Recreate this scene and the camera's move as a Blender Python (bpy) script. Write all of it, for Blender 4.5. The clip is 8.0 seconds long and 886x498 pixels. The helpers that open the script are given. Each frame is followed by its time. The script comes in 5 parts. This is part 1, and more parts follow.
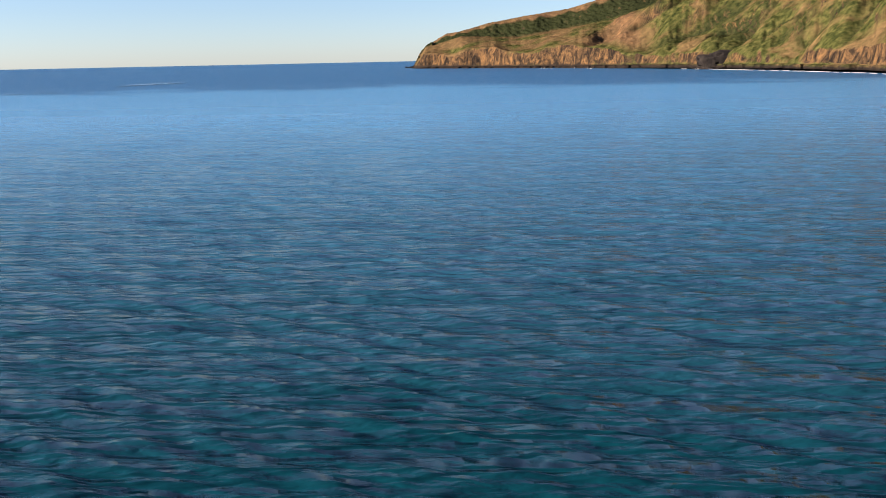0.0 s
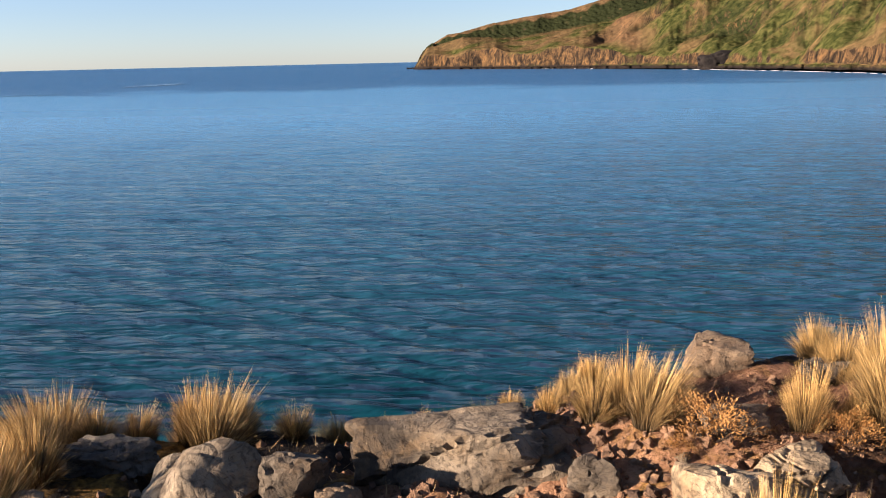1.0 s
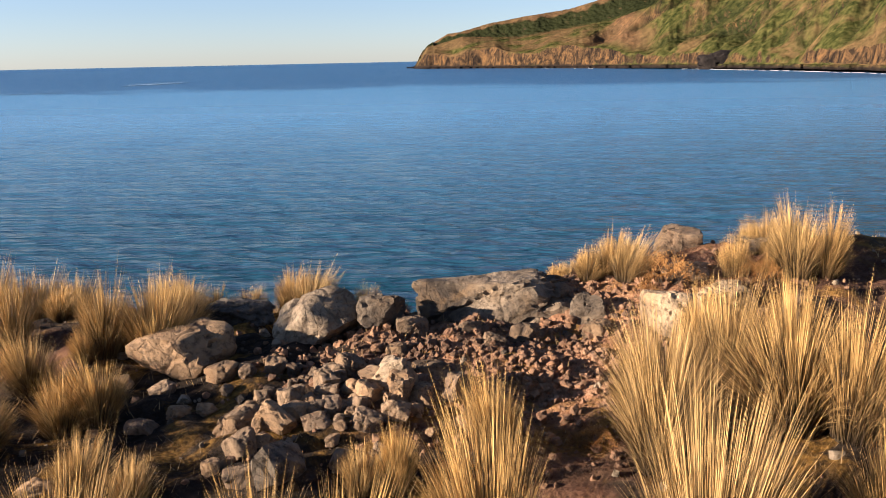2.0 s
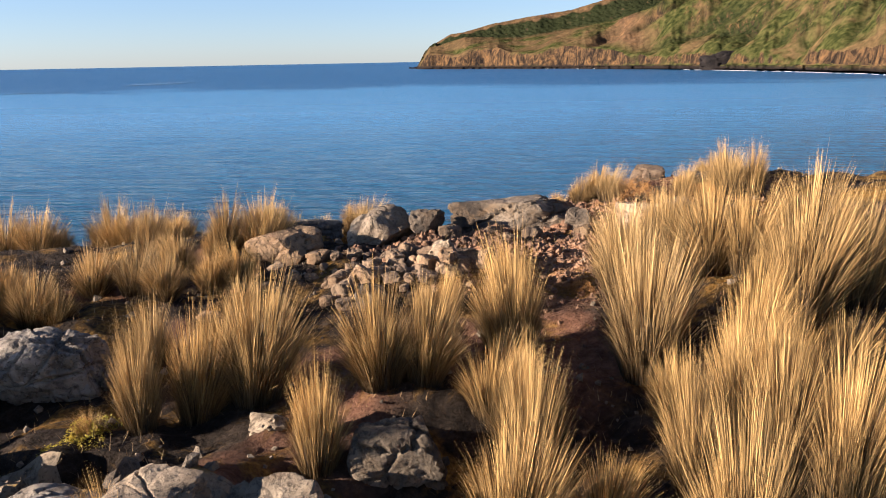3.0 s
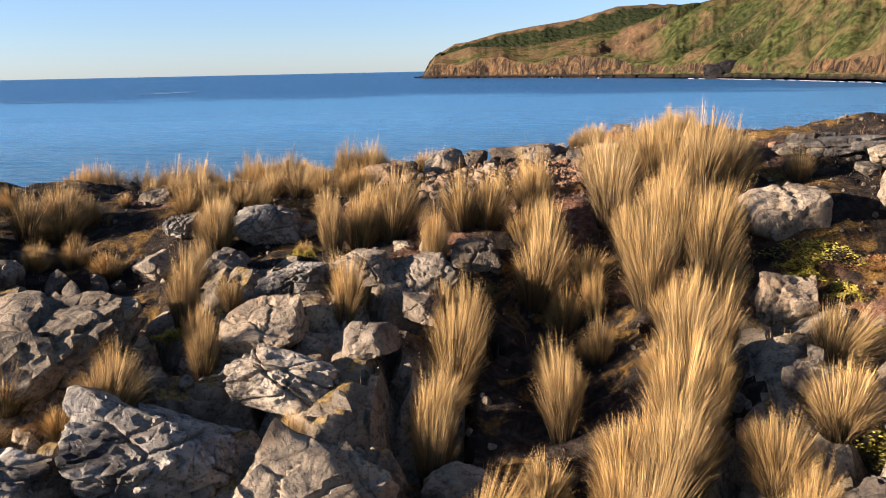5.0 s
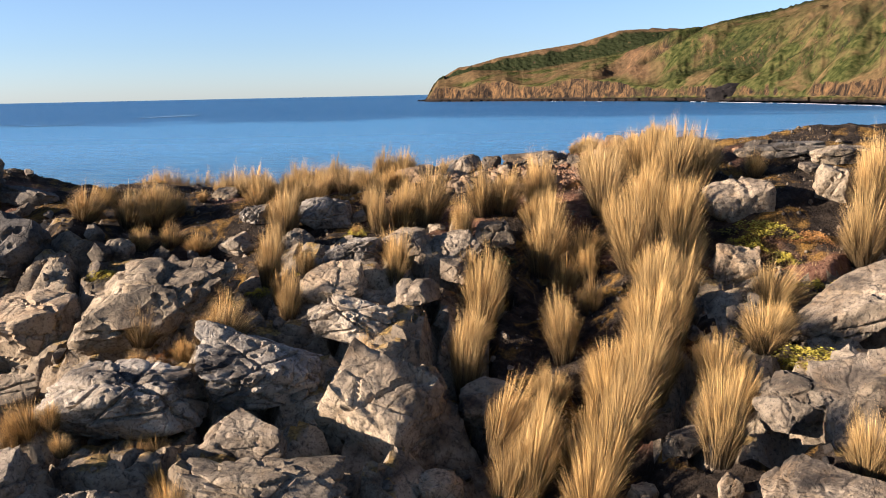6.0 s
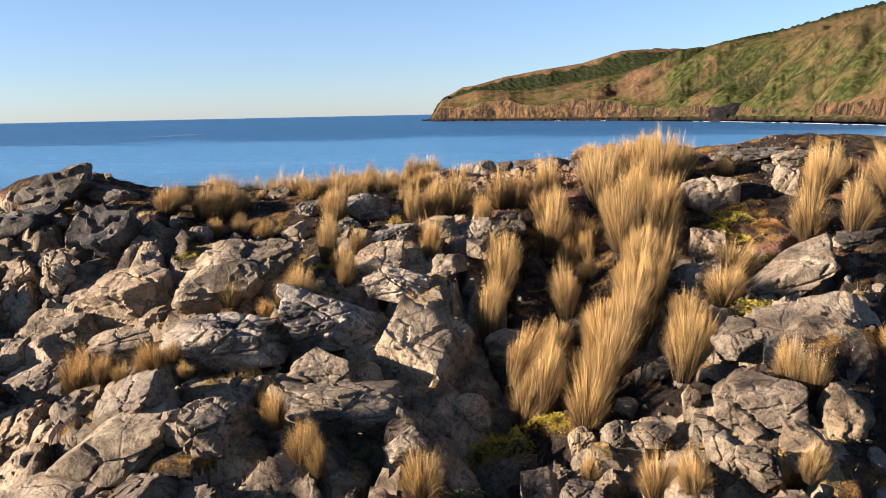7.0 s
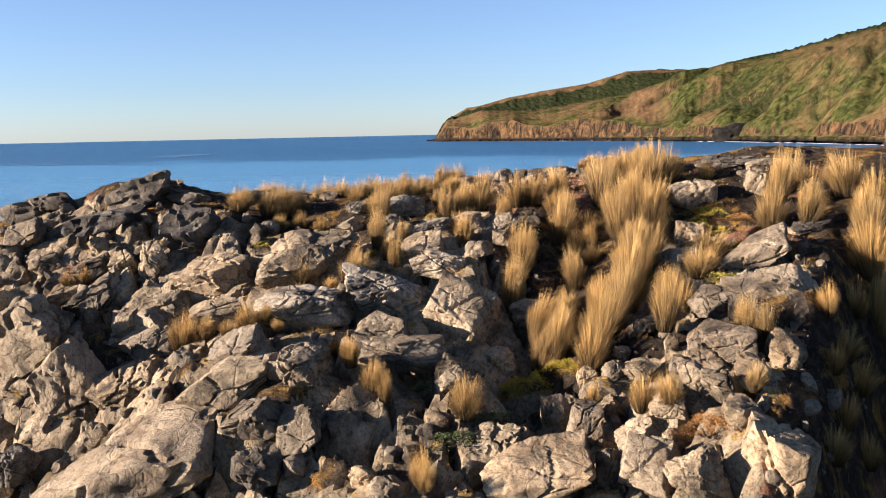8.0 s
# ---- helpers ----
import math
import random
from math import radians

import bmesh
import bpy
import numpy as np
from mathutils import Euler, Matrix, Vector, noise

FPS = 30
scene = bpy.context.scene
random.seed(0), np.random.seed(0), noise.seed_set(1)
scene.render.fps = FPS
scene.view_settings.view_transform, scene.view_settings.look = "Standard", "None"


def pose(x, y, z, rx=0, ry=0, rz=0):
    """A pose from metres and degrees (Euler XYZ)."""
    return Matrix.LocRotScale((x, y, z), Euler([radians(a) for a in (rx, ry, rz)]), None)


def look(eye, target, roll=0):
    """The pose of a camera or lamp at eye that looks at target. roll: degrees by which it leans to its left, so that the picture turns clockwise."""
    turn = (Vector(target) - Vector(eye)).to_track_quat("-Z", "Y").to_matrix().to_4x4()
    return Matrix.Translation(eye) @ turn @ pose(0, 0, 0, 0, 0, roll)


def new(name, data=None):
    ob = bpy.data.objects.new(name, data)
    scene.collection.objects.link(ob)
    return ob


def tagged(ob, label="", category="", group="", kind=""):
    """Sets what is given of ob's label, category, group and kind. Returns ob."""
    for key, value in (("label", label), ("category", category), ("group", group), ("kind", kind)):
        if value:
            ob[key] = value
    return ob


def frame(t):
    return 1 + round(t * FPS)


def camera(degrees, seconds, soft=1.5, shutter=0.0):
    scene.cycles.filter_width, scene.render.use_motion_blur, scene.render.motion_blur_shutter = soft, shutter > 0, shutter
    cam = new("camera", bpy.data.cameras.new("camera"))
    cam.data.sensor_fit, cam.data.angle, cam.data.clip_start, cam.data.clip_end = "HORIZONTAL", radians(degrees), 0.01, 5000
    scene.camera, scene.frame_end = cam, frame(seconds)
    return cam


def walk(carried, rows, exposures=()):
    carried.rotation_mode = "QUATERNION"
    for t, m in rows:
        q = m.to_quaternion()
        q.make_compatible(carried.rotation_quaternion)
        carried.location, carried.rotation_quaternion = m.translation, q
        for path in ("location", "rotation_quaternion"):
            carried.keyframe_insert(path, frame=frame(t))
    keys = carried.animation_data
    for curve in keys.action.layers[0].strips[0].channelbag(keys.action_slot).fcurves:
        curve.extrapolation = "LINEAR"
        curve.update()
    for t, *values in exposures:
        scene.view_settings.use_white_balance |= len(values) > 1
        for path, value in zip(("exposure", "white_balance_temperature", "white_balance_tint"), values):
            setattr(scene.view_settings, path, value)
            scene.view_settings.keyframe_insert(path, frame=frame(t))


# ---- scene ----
# ---- camera and its way: a slow backward glide over the crest and down the landward slope ----
cam = camera(52.5, 8.0, soft=1.0)
PATH = [
    (0, (0.894, 7.298, 22.53), (0.695, 9.243, 22.111), -1.2),
    (0.5, (0.85, 6.37, 22.51), (0.65, 8.315, 22.093), -1.2),
    (1, (0.82, 5.374, 22.389), (0.618, 7.32, 21.972), -1.3),
    (1.5, (0.771, 4.45, 22.267), (0.57, 6.396, 21.85), -1.2),
    (2, (0.73, 3.376, 22.158), (0.529, 5.321, 21.74), -1.2),
    (3.5, (0.694, -0.104, 21.905), (0.486, 1.842, 21.489), -1.1),
    (4, (0.668, -1.179, 21.86), (0.458, 0.767, 21.445), -1.2),
    (4.5, (0.639, -2.387, 21.803), (0.426, -0.442, 21.389), -1.2),
    (5, (0.615, -3.627, 21.77), (0.399, -1.678, 21.373), -1.2),
    (6.5, (0.567, -7.47, 21.68), (0.34, -5.51, 21.355), -1.2),
    (7, (0.538, -8.815, 21.633), (0.307, -6.852, 21.328), -1.2),
    (7.5, (0.486, -10.335, 21.585), (0.251, -8.369, 21.302), -1.2),
    (8, (0.422, -11.885, 21.535), (0.181, -9.917, 21.274), -1.2),
]
EXPOSURES = [(0.0, 2.17, 5600, 18), (1.4, 2.12, 5740, 20), (2.2, 2.11, 5680, 20), (3.5, 2.11, 5280, 19), (5.0, 2.12, 5280, 18), (8.0, 2.12, 5420, 17)]
walk(cam, [(t, look(e, g, r)) for t, e, g, r in PATH], EXPOSURES)

# ---- sky and sun: late light from low along the coast, clear air ----
SUN_EL, SUN_FROM = radians(13.0), Vector((-0.95, -0.31, 0.0)).normalized()
sky_world = bpy.data.worlds.new("sky")
scene.world = sky_world
sky_world.use_nodes = True
wn = sky_world.node_tree.nodes
sky = wn.new("ShaderNodeTexSky")
sky.sky_type = 'NISHITA'
sky.sun_disc = False
sky.sun_elevation = SUN_EL
sky.sun_rotation = math.atan2(SUN_FROM.x, SUN_FROM.y)
sky.air_density, sky.dust_density, sky.ozone_density = 0.85, 0.1, 3.0
paler = wn.new("ShaderNodeHueSaturation")
paler.inputs["Saturation"].default_value = 0.80
sky_world.node_tree.links.new(sky.outputs[0], paler.inputs["Color"])
sky_world.node_tree.links.new(paler.outputs[0], wn["Background"].inputs[0])
wn["Background"].inputs[1].default_value = 0.0385
sun_data = bpy.data.lights.new("sun", "SUN")
sun_data.energy, sun_data.angle, sun_data.color = 5.0, radians(0.6), (1.0, 0.79, 0.54)
sun_lamp = new("sun", sun_data)
sun_lamp.matrix_world = look((0, 0, 0), -(SUN_FROM * math.cos(SUN_EL) + Vector((0, 0, math.sin(SUN_EL)))))

# ---- materials ----
def material(name):
    m = bpy.data.materials.new(name)
    m.use_nodes = True
    return m, m.node_tree.nodes, m.node_tree.links, m.node_tree.nodes["Principled BSDF"]


def tex_noise(nodes, links, vec, scale, detail=5.0, rough=0.55, warp=0.0):
    n = nodes.new("ShaderNodeTexNoise")
    n.inputs["Scale"].default_value, n.inputs["Detail"].default_value = scale, detail
    n.inputs["Roughness"].default_value, n.inputs["Distortion"].default_value = rough, warp
    links.new(vec, n.inputs["Vector"])
    return n.outputs["Fac"]


def ramp(nodes, links, fac, stops):
    r = nodes.new("ShaderNodeValToRGB")
    e = r.color_ramp.elements
    while len(e) < len(stops):
        e.new(0.5)
    for el, (p, c) in zip(e, stops):
        el.position = p
        el.color = (*c, 1) if not isinstance(c, (int, float)) else (c, c, c, 1)
    links.new(fac, r.inputs["Fac"])
    return r.outputs["Color"]


def mix(nodes, links, fac, a, b, mode="MIX"):
    n = nodes.new("ShaderNodeMix")
    n.data_type, n.blend_type = "RGBA", mode
    for slot, v in ((0, fac), (6, a), (7, b)):
        if isinstance(v, (int, float)):
            n.inputs[slot].default_value = v
        elif isinstance(v, tuple):
            n.inputs[slot].default_value = (*v, 1)
        else:
            links.new(v, n.inputs[slot])
    return n.outputs[2]


def calc(nodes, links, op, a, b=0.0, c=0.0):
    n = nodes.new("ShaderNodeMath")
    n.operation = op
    for slot, v in enumerate((a, b, c)):
        if isinstance(v, (int, float)):
            n.inputs[slot].default_value = v
        else:
            links.new(v, n.inputs[slot])
    return n.outputs[0]


def bump(nodes, links, height, strength, distance, under=None):
    n = nodes.new("ShaderNodeBump")
    n.inputs["Strength"].default_value, n.inputs["Distance"].default_value = strength, distance
    links.new(height, n.inputs["Height"])
    if under:
        links.new(under, n.inputs["Normal"])
    return n.outputs["Normal"]


def place(nodes):
    return nodes.new("ShaderNodeNewGeometry").outputs["Position"]


def stone_material(name, pale, mid, dark, stain, mossy=False):
    """Weathered volcanic rock: grain, lichen, brown stain, joints and pits."""
    m, n, l, b = material(name)
    p = place(n)
    big = tex_noise(n, l, p, 1.3, 5, 0.6, 0.6)
    grain = tex_noise(n, l, p, 14.0, 8, 0.7)
    col = ramp(n, l, big, [(0.34, dark), (0.49, mid), (0.67, pale)])
    col = mix(n, l, ramp(n, l, tex_noise(n, l, p, 3.1, 6, 0.7, 1.0), [(0.48, 0.0), (0.66, 0.55)]), col, stain)
    col = mix(n, l, ramp(n, l, grain, [(0.34, 0.75), (0.49, 0.0)]), col, dark)
    lichen = ramp(n, l, tex_noise(n, l, p, 7.0, 9, 0.75, 1.5), [(0.60, 0.0), (0.66, 0.5)])
    col = mix(n, l, lichen, col, pale)
    oi = n.new("ShaderNodeObjectInfo")
    tone = ramp(n, l, oi.outputs["Random"], [(0.0, (0.58, 0.59, 0.62)), (0.5, (0.90, 0.90, 0.89)), (1.0, (1.14, 1.07, 0.95))])
    col = mix(n, l, 1.0, col, tone, "MULTIPLY")
    # joints: warped cell edges
    warp = n.new("ShaderNodeVectorMath")
    warp.operation = "MULTIPLY_ADD"
    nz = n.new("ShaderNodeTexNoise")
    nz.inputs["Scale"].default_value = 2.5
    l.new(p, nz.inputs["Vector"])
    l.new(nz.outputs["Color"], warp.inputs[0])
    warp.inputs[1].default_value = (0.5, 0.5, 0.5)
    l.new(p, warp.inputs[2])
    v = n.new("ShaderNodeTexVoronoi")
    v.feature = "DISTANCE_TO_EDGE"
    v.inputs["Scale"].default_value = 1.15
    l.new(warp.outputs[0], v.inputs["Vector"])
    joint = ramp(n, l, v.outputs["Distance"], [(0.0, 0.0), (0.028, 1.0)])
    col = mix(n, l, ramp(n, l, v.outputs["Distance"], [(0.0, 0.4), (0.012, 0.0)]), col, dark)
    fine = n.new("ShaderNodeTexVoronoi")
    fine.feature = "DISTANCE_TO_EDGE"
    fine.inputs["Scale"].default_value = 3.7
    l.new(warp.outputs[0], fine.inputs["Vector"])
    crack = calc(n, l, "ADD", fine.outputs["Distance"], calc(n, l, "MULTIPLY", tex_noise(n, l, p, 2.6, 4), 0.19))
    col = mix(n, l, ramp(n, l, crack, [(0.056, 0.45), (0.070, 0.0)]), col, dark)
    col = mix(n, l, ramp(n, l, tex_noise(n, l, p, 34.0, 3, 0.6, 0.4), [(0.36, 0.55), (0.44, 0.0)]), col, dark)
    if mossy:
        level = n.new("ShaderNodeSeparateXYZ")
        l.new(n.new("ShaderNodeNewGeometry").outputs["Normal"], level.inputs[0])
        grows = calc(n, l, "ADD", level.outputs["Z"], calc(n, l, "MULTIPLY", tex_noise(n, l, p, 1.7, 6, 0.65, 0.6), 0.9))
        col = mix(n, l, ramp(n, l, calc(n, l, "MULTIPLY", grows, 0.6), [(0.80, 0.0), (0.86, 0.9)]), col, ramp(n, l, tex_noise(n, l, p, 26.0, 5), [(0.35, (0.07, 0.045, 0.012)), (0.65, (0.32, 0.20, 0.05))]))
    l.new(col, b.inputs["Base Color"])
    b.inputs["Roughness"].default_value = 0.93
    b.inputs["Specular IOR Level"].default_value = 0.25
    pits = n.new("ShaderNodeTexVoronoi")
    pits.inputs["Scale"].default_value = 11.0
    l.new(warp.outputs[0], pits.inputs["Vector"])
    nb = bump(n, l, joint, 0.5, 0.05)
    nb = bump(n, l, ramp(n, l, crack, [(0.05, 0.0), (0.09, 1.0)]), 0.5, 0.035, nb)
    nb = bump(n, l, tex_noise(n, l, p, 4.2, 8, 0.68, 0.6), 0.85, 0.11, nb)
    nb = bump(n, l, ramp(n, l, pits.outputs["Distance"], [(0.1, 0.0), (0.5, 1.0)]), 0.2, 0.02, nb)
    nb = bump(n, l, grain, 0.5, 0.022, nb)
    l.new(nb, b.inputs["Normal"])
    return m


MAT_ROCK = stone_material("weathered_rock", (0.41, 0.325, 0.215), (0.24, 0.187, 0.12), (0.022, 0.018, 0.014), (0.14, 0.092, 0.048))
MAT_BEDROCK = stone_material("mossy_bedrock", (0.38, 0.305, 0.205), (0.205, 0.162, 0.107), (0.022, 0.018, 0.014), (0.14, 0.092, 0.048), True)
MAT_PALE_ROCK = stone_material("pale_lichened_rock", (0.46, 0.40, 0.31), (0.27, 0.23, 0.175), (0.025, 0.021, 0.018), (0.16, 0.115, 0.065))
MAT_TAN_ROCK = stone_material("tan_slab_rock", (0.39, 0.31, 0.205), (0.27, 0.21, 0.14), (0.04, 0.031, 0.022), (0.23, 0.15, 0.075))
MAT_BROWN_ROCK = stone_material("brown_crest_rock", (0.29, 0.205, 0.125), (0.19, 0.132, 0.078), (0.04, 0.03, 0.021), (0.19, 0.112, 0.055))
MAT_EARTH_STONE = stone_material("earthy_stone", (0.36, 0.215, 0.12), (0.23, 0.132, 0.072), (0.06, 0.038, 0.026), (0.22, 0.11, 0.055))
MAT_DARK_ROCK = stone_material("dark_rock", (0.20, 0.17, 0.13), (0.085, 0.073, 0.058), (0.018, 0.016, 0.013), (0.10, 0.068, 0.04))


def soil_material():
    """Dry earth: grey-brown with rust-red crumbly patches, dead moss and grit."""
    m, n, l, b = material("dry_earth")
    p = place(n)
    col = ramp(n, l, tex_noise(n, l, p, 5.0, 9, 0.7, 0.5), [(0.3, (0.009, 0.007, 0.005)), (0.5, (0.030, 0.022, 0.015)), (0.7, (0.085, 0.063, 0.042))])
    red = ramp(n, l, tex_noise(n, l, p, 0.55, 3, 0.5), [(0.56, 0.0), (0.66, 0.7)])
    col = mix(n, l, red, col, ramp(n, l, tex_noise(n, l, p, 9.0, 8, 0.7), [(0.35, (0.12, 0.05, 0.028)), (0.65, (0.36, 0.19, 0.11))]))
    near = n.new("ShaderNodeVectorMath")
    near.operation = "DISTANCE"
    l.new(p, near.inputs[0])
    near.inputs[1].default_value = (0.9, 8.8, 20.4)
    rust = calc(n, l, "ADD", near.outputs["Value"], calc(n, l, "MULTIPLY", tex_noise(n, l, p, 2.2, 5, 0.6), 1.6))
    col = mix(n, l, ramp(n, l, calc(n, l, "DIVIDE", rust, 4.0), [(0.40, 0.85), (0.58, 0.0)]), col, ramp(n, l, tex_noise(n, l, p, 8.0, 8, 0.75), [(0.32, (0.17, 0.08, 0.042)), (0.62, (0.56, 0.31, 0.17))]))
    moss = ramp(n, l, tex_noise(n, l, p, 1.6, 6, 0.65, 0.8), [(0.52, 0.0), (0.62, 0.8)])
    col = mix(n, l, moss, col, ramp(n, l, tex_noise(n, l, p, 30.0, 4), [(0.35, (0.11, 0.062, 0.014)), (0.65, (0.34, 0.19, 0.04))]))
    l.new(col, b.inputs["Base Color"])
    b.inputs["Roughness"].default_value = 1.0
    b.inputs["Specular IOR Level"].default_value = 0.1
    nb = bump(n, l, tex_noise(n, l, p, 7.0, 10, 0.75), 1.0, 0.12)
    v = n.new("ShaderNodeTexVoronoi")
    v.inputs["Scale"].default_value = 26.0
    l.new(p, v.inputs["Vector"])
    nb = bump(n, l, v.outputs["Distance"], 0.6, 0.025, nb)
    l.new(nb, b.inputs["Normal"])
    return m


MAT_SOIL = soil_material()


def blade_material(name, low, mid, tip, glow=0.24, locks=0.0):
    """Dry grass blades, thin enough to let light through; colour runs from a root darkened for shade to the tip and
    differs blade by blade.
    """
    m, n, l, b = material(name)
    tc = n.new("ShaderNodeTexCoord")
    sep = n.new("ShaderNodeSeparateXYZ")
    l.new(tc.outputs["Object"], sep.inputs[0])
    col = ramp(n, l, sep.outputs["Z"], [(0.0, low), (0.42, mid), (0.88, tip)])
    geo = n.new("ShaderNodeNewGeometry")
    tone = ramp(n, l, geo.outputs["Random Per Island"], [(0.0, (0.70, 0.66, 0.62)), (0.4, (0.95, 0.93, 0.90)), (0.8, (1.04, 1.02, 1.0)), (1.0, (1.14, 1.13, 1.1))])
    col = mix(n, l, 1.0, col, tone, "MULTIPLY")
    own = n.new("ShaderNodeAttribute")
    own.attribute_name = "tone"
    col = mix(n, l, locks, col, ramp(n, l, own.outputs["Fac"], [(0.0, (0.28, 0.28, 0.30)), (0.35, (0.70, 0.69, 0.67)), (0.7, (1.04, 1.03, 1.0)), (1.0, (1.22, 1.22, 1.2))]), "MULTIPLY")
    oi = n.new("ShaderNodeObjectInfo")
    col = mix(n, l, 1.0, col, ramp(n, l, oi.outputs["Random"], [(0.0, (0.86, 0.86, 0.9)), (1.0, (1.08, 1.02, 0.92))]), "MULTIPLY")
    l.new(col, b.inputs["Base Color"])
    b.inputs["Roughness"].default_value = 0.6
    b.inputs["Specular IOR Level"].default_value = 0.2
    t = n.new("ShaderNodeBsdfTranslucent")
    l.new(col, t.inputs["Color"])
    ms = n.new("ShaderNodeMixShader")
    ms.inputs[0].default_value = glow
    l.new(b.outputs[0], ms.inputs[1])
    l.new(t.outputs[0], ms.inputs[2])
    l.new(ms.outputs[0], n["Material Output"].inputs[0])
    return m


# Near-black roots and thatch: the shade inside a clump put into their colour.
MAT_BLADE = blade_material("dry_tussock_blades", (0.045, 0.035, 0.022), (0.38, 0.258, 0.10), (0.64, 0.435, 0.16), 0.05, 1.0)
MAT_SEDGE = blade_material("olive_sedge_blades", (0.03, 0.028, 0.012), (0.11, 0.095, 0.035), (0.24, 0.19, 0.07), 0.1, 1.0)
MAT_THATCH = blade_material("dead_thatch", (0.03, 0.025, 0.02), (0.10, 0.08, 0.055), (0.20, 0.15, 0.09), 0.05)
MAT_CUSHION = blade_material("yellow_green_leaves", (0.08, 0.066, 0.012), (0.27, 0.225, 0.026), (0.46, 0.39, 0.05), 0.2)
MAT_GREEN = blade_material("dark_green_leaves", (0.02, 0.025, 0.01), (0.05, 0.07, 0.025), (0.10, 0.13, 0.05), 0.2)
MAT_BRUSH = blade_material("rusty_dry_leaves", (0.06, 0.03, 0.012), (0.22, 0.115, 0.035), (0.40, 0.22, 0.07), 0.2)


def sea_material():
    """Deep clear water: fine ripples over the modelled swell, ruffled by wind far out; sky sheen is put into the colour
    by distance.
    """
    m, n, l, b = material("sea_water")
    p = place(n)
    sep = n.new("ShaderNodeSeparateXYZ")
    l.new(p, sep.inputs[0])
    mottle = tex_noise(n, l, p, 0.03, 3)
    # Paler blue with distance: the grazing sky reflection painted into the base colour.
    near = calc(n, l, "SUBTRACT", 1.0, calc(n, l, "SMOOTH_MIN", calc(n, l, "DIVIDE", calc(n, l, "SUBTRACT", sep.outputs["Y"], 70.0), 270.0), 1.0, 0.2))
    near_dark = calc(n, l, "MULTIPLY", calc(n, l, "MAXIMUM", near, 0.0), ramp(n, l, mottle, [(0.35, 0.92), (0.7, 1.0)]))
    # Wind-ruffled band: its dimmer sky reflection painted as a darker blue.
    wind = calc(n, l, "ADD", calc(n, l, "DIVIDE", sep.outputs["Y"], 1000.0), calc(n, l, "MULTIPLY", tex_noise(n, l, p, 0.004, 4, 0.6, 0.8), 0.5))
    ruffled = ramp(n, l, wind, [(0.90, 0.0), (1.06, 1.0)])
    body = mix(n, l, near_dark, (0.080, 0.235, 0.41), (0.002, 0.026, 0.038))
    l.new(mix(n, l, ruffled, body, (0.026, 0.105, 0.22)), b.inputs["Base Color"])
    away = calc(n, l, "MINIMUM", calc(n, l, "DIVIDE", sep.outputs["Y"], 900.0), 1.0)
    l.new(calc(n, l, "MULTIPLY_ADD", calc(n, l, "POWER", calc(n, l, "MAXIMUM", away, 0.0), 0.5), 0.36, 0.02), b.inputs["Roughness"])
    b.inputs["IOR"].default_value = 1.33
    stretch = n.new("ShaderNodeMapping")
    stretch.inputs["Rotation"].default_value = (0, 0, radians(10))
    stretch.inputs["Scale"].default_value = (0.33, 1.0, 1.0)
    l.new(p, stretch.inputs["Vector"])
    q = stretch.outputs[0]
    gust = ramp(n, l, tex_noise(n, l, q, 0.006, 4, 0.5, 0.6), [(0.38, 0.7), (0.62, 1.0)])
    h = calc(n, l, "MULTIPLY", tex_noise(n, l, q, 2.2, 4, 0.6, 0.3), 0.15)
    for length, tall, way in ((8.0, 0.30, 6), (4.6, 0.24, -6), (2.9, 0.14, 4), (1.9, 0.14, -9), (1.3, 0.12, 8), (0.8, 0.06, -3)):
        turned = n.new("ShaderNodeMapping")
        turned.inputs["Rotation"].default_value = (0, 0, radians(way))
        turned.inputs["Location"].default_value = (length * 31, length * 17, 0)
        turned.inputs["Scale"].default_value = (0.55, 1.0, 1.0)
        l.new(p, turned.inputs["Vector"])
        w = n.new("ShaderNodeTexWave")
        w.bands_direction = "Y"
        w.inputs["Scale"].default_value = 0.314 / length
        w.inputs["Distortion"].default_value = 6.0
        w.inputs["Detail"].default_value = 2.0
        w.inputs["Detail Scale"].default_value = 1.6
        l.new(turned.outputs[0], w.inputs["Vector"])
        h = calc(n, l, "MULTIPLY_ADD", w.outputs["Fac"], tall, h)
    h = calc(n, l, "MULTIPLY", h, gust)
    l.new(bump(n, l, h, 1.0, 1.5), b.inputs["Normal"])
    return m


MAT_SEA = sea_material()


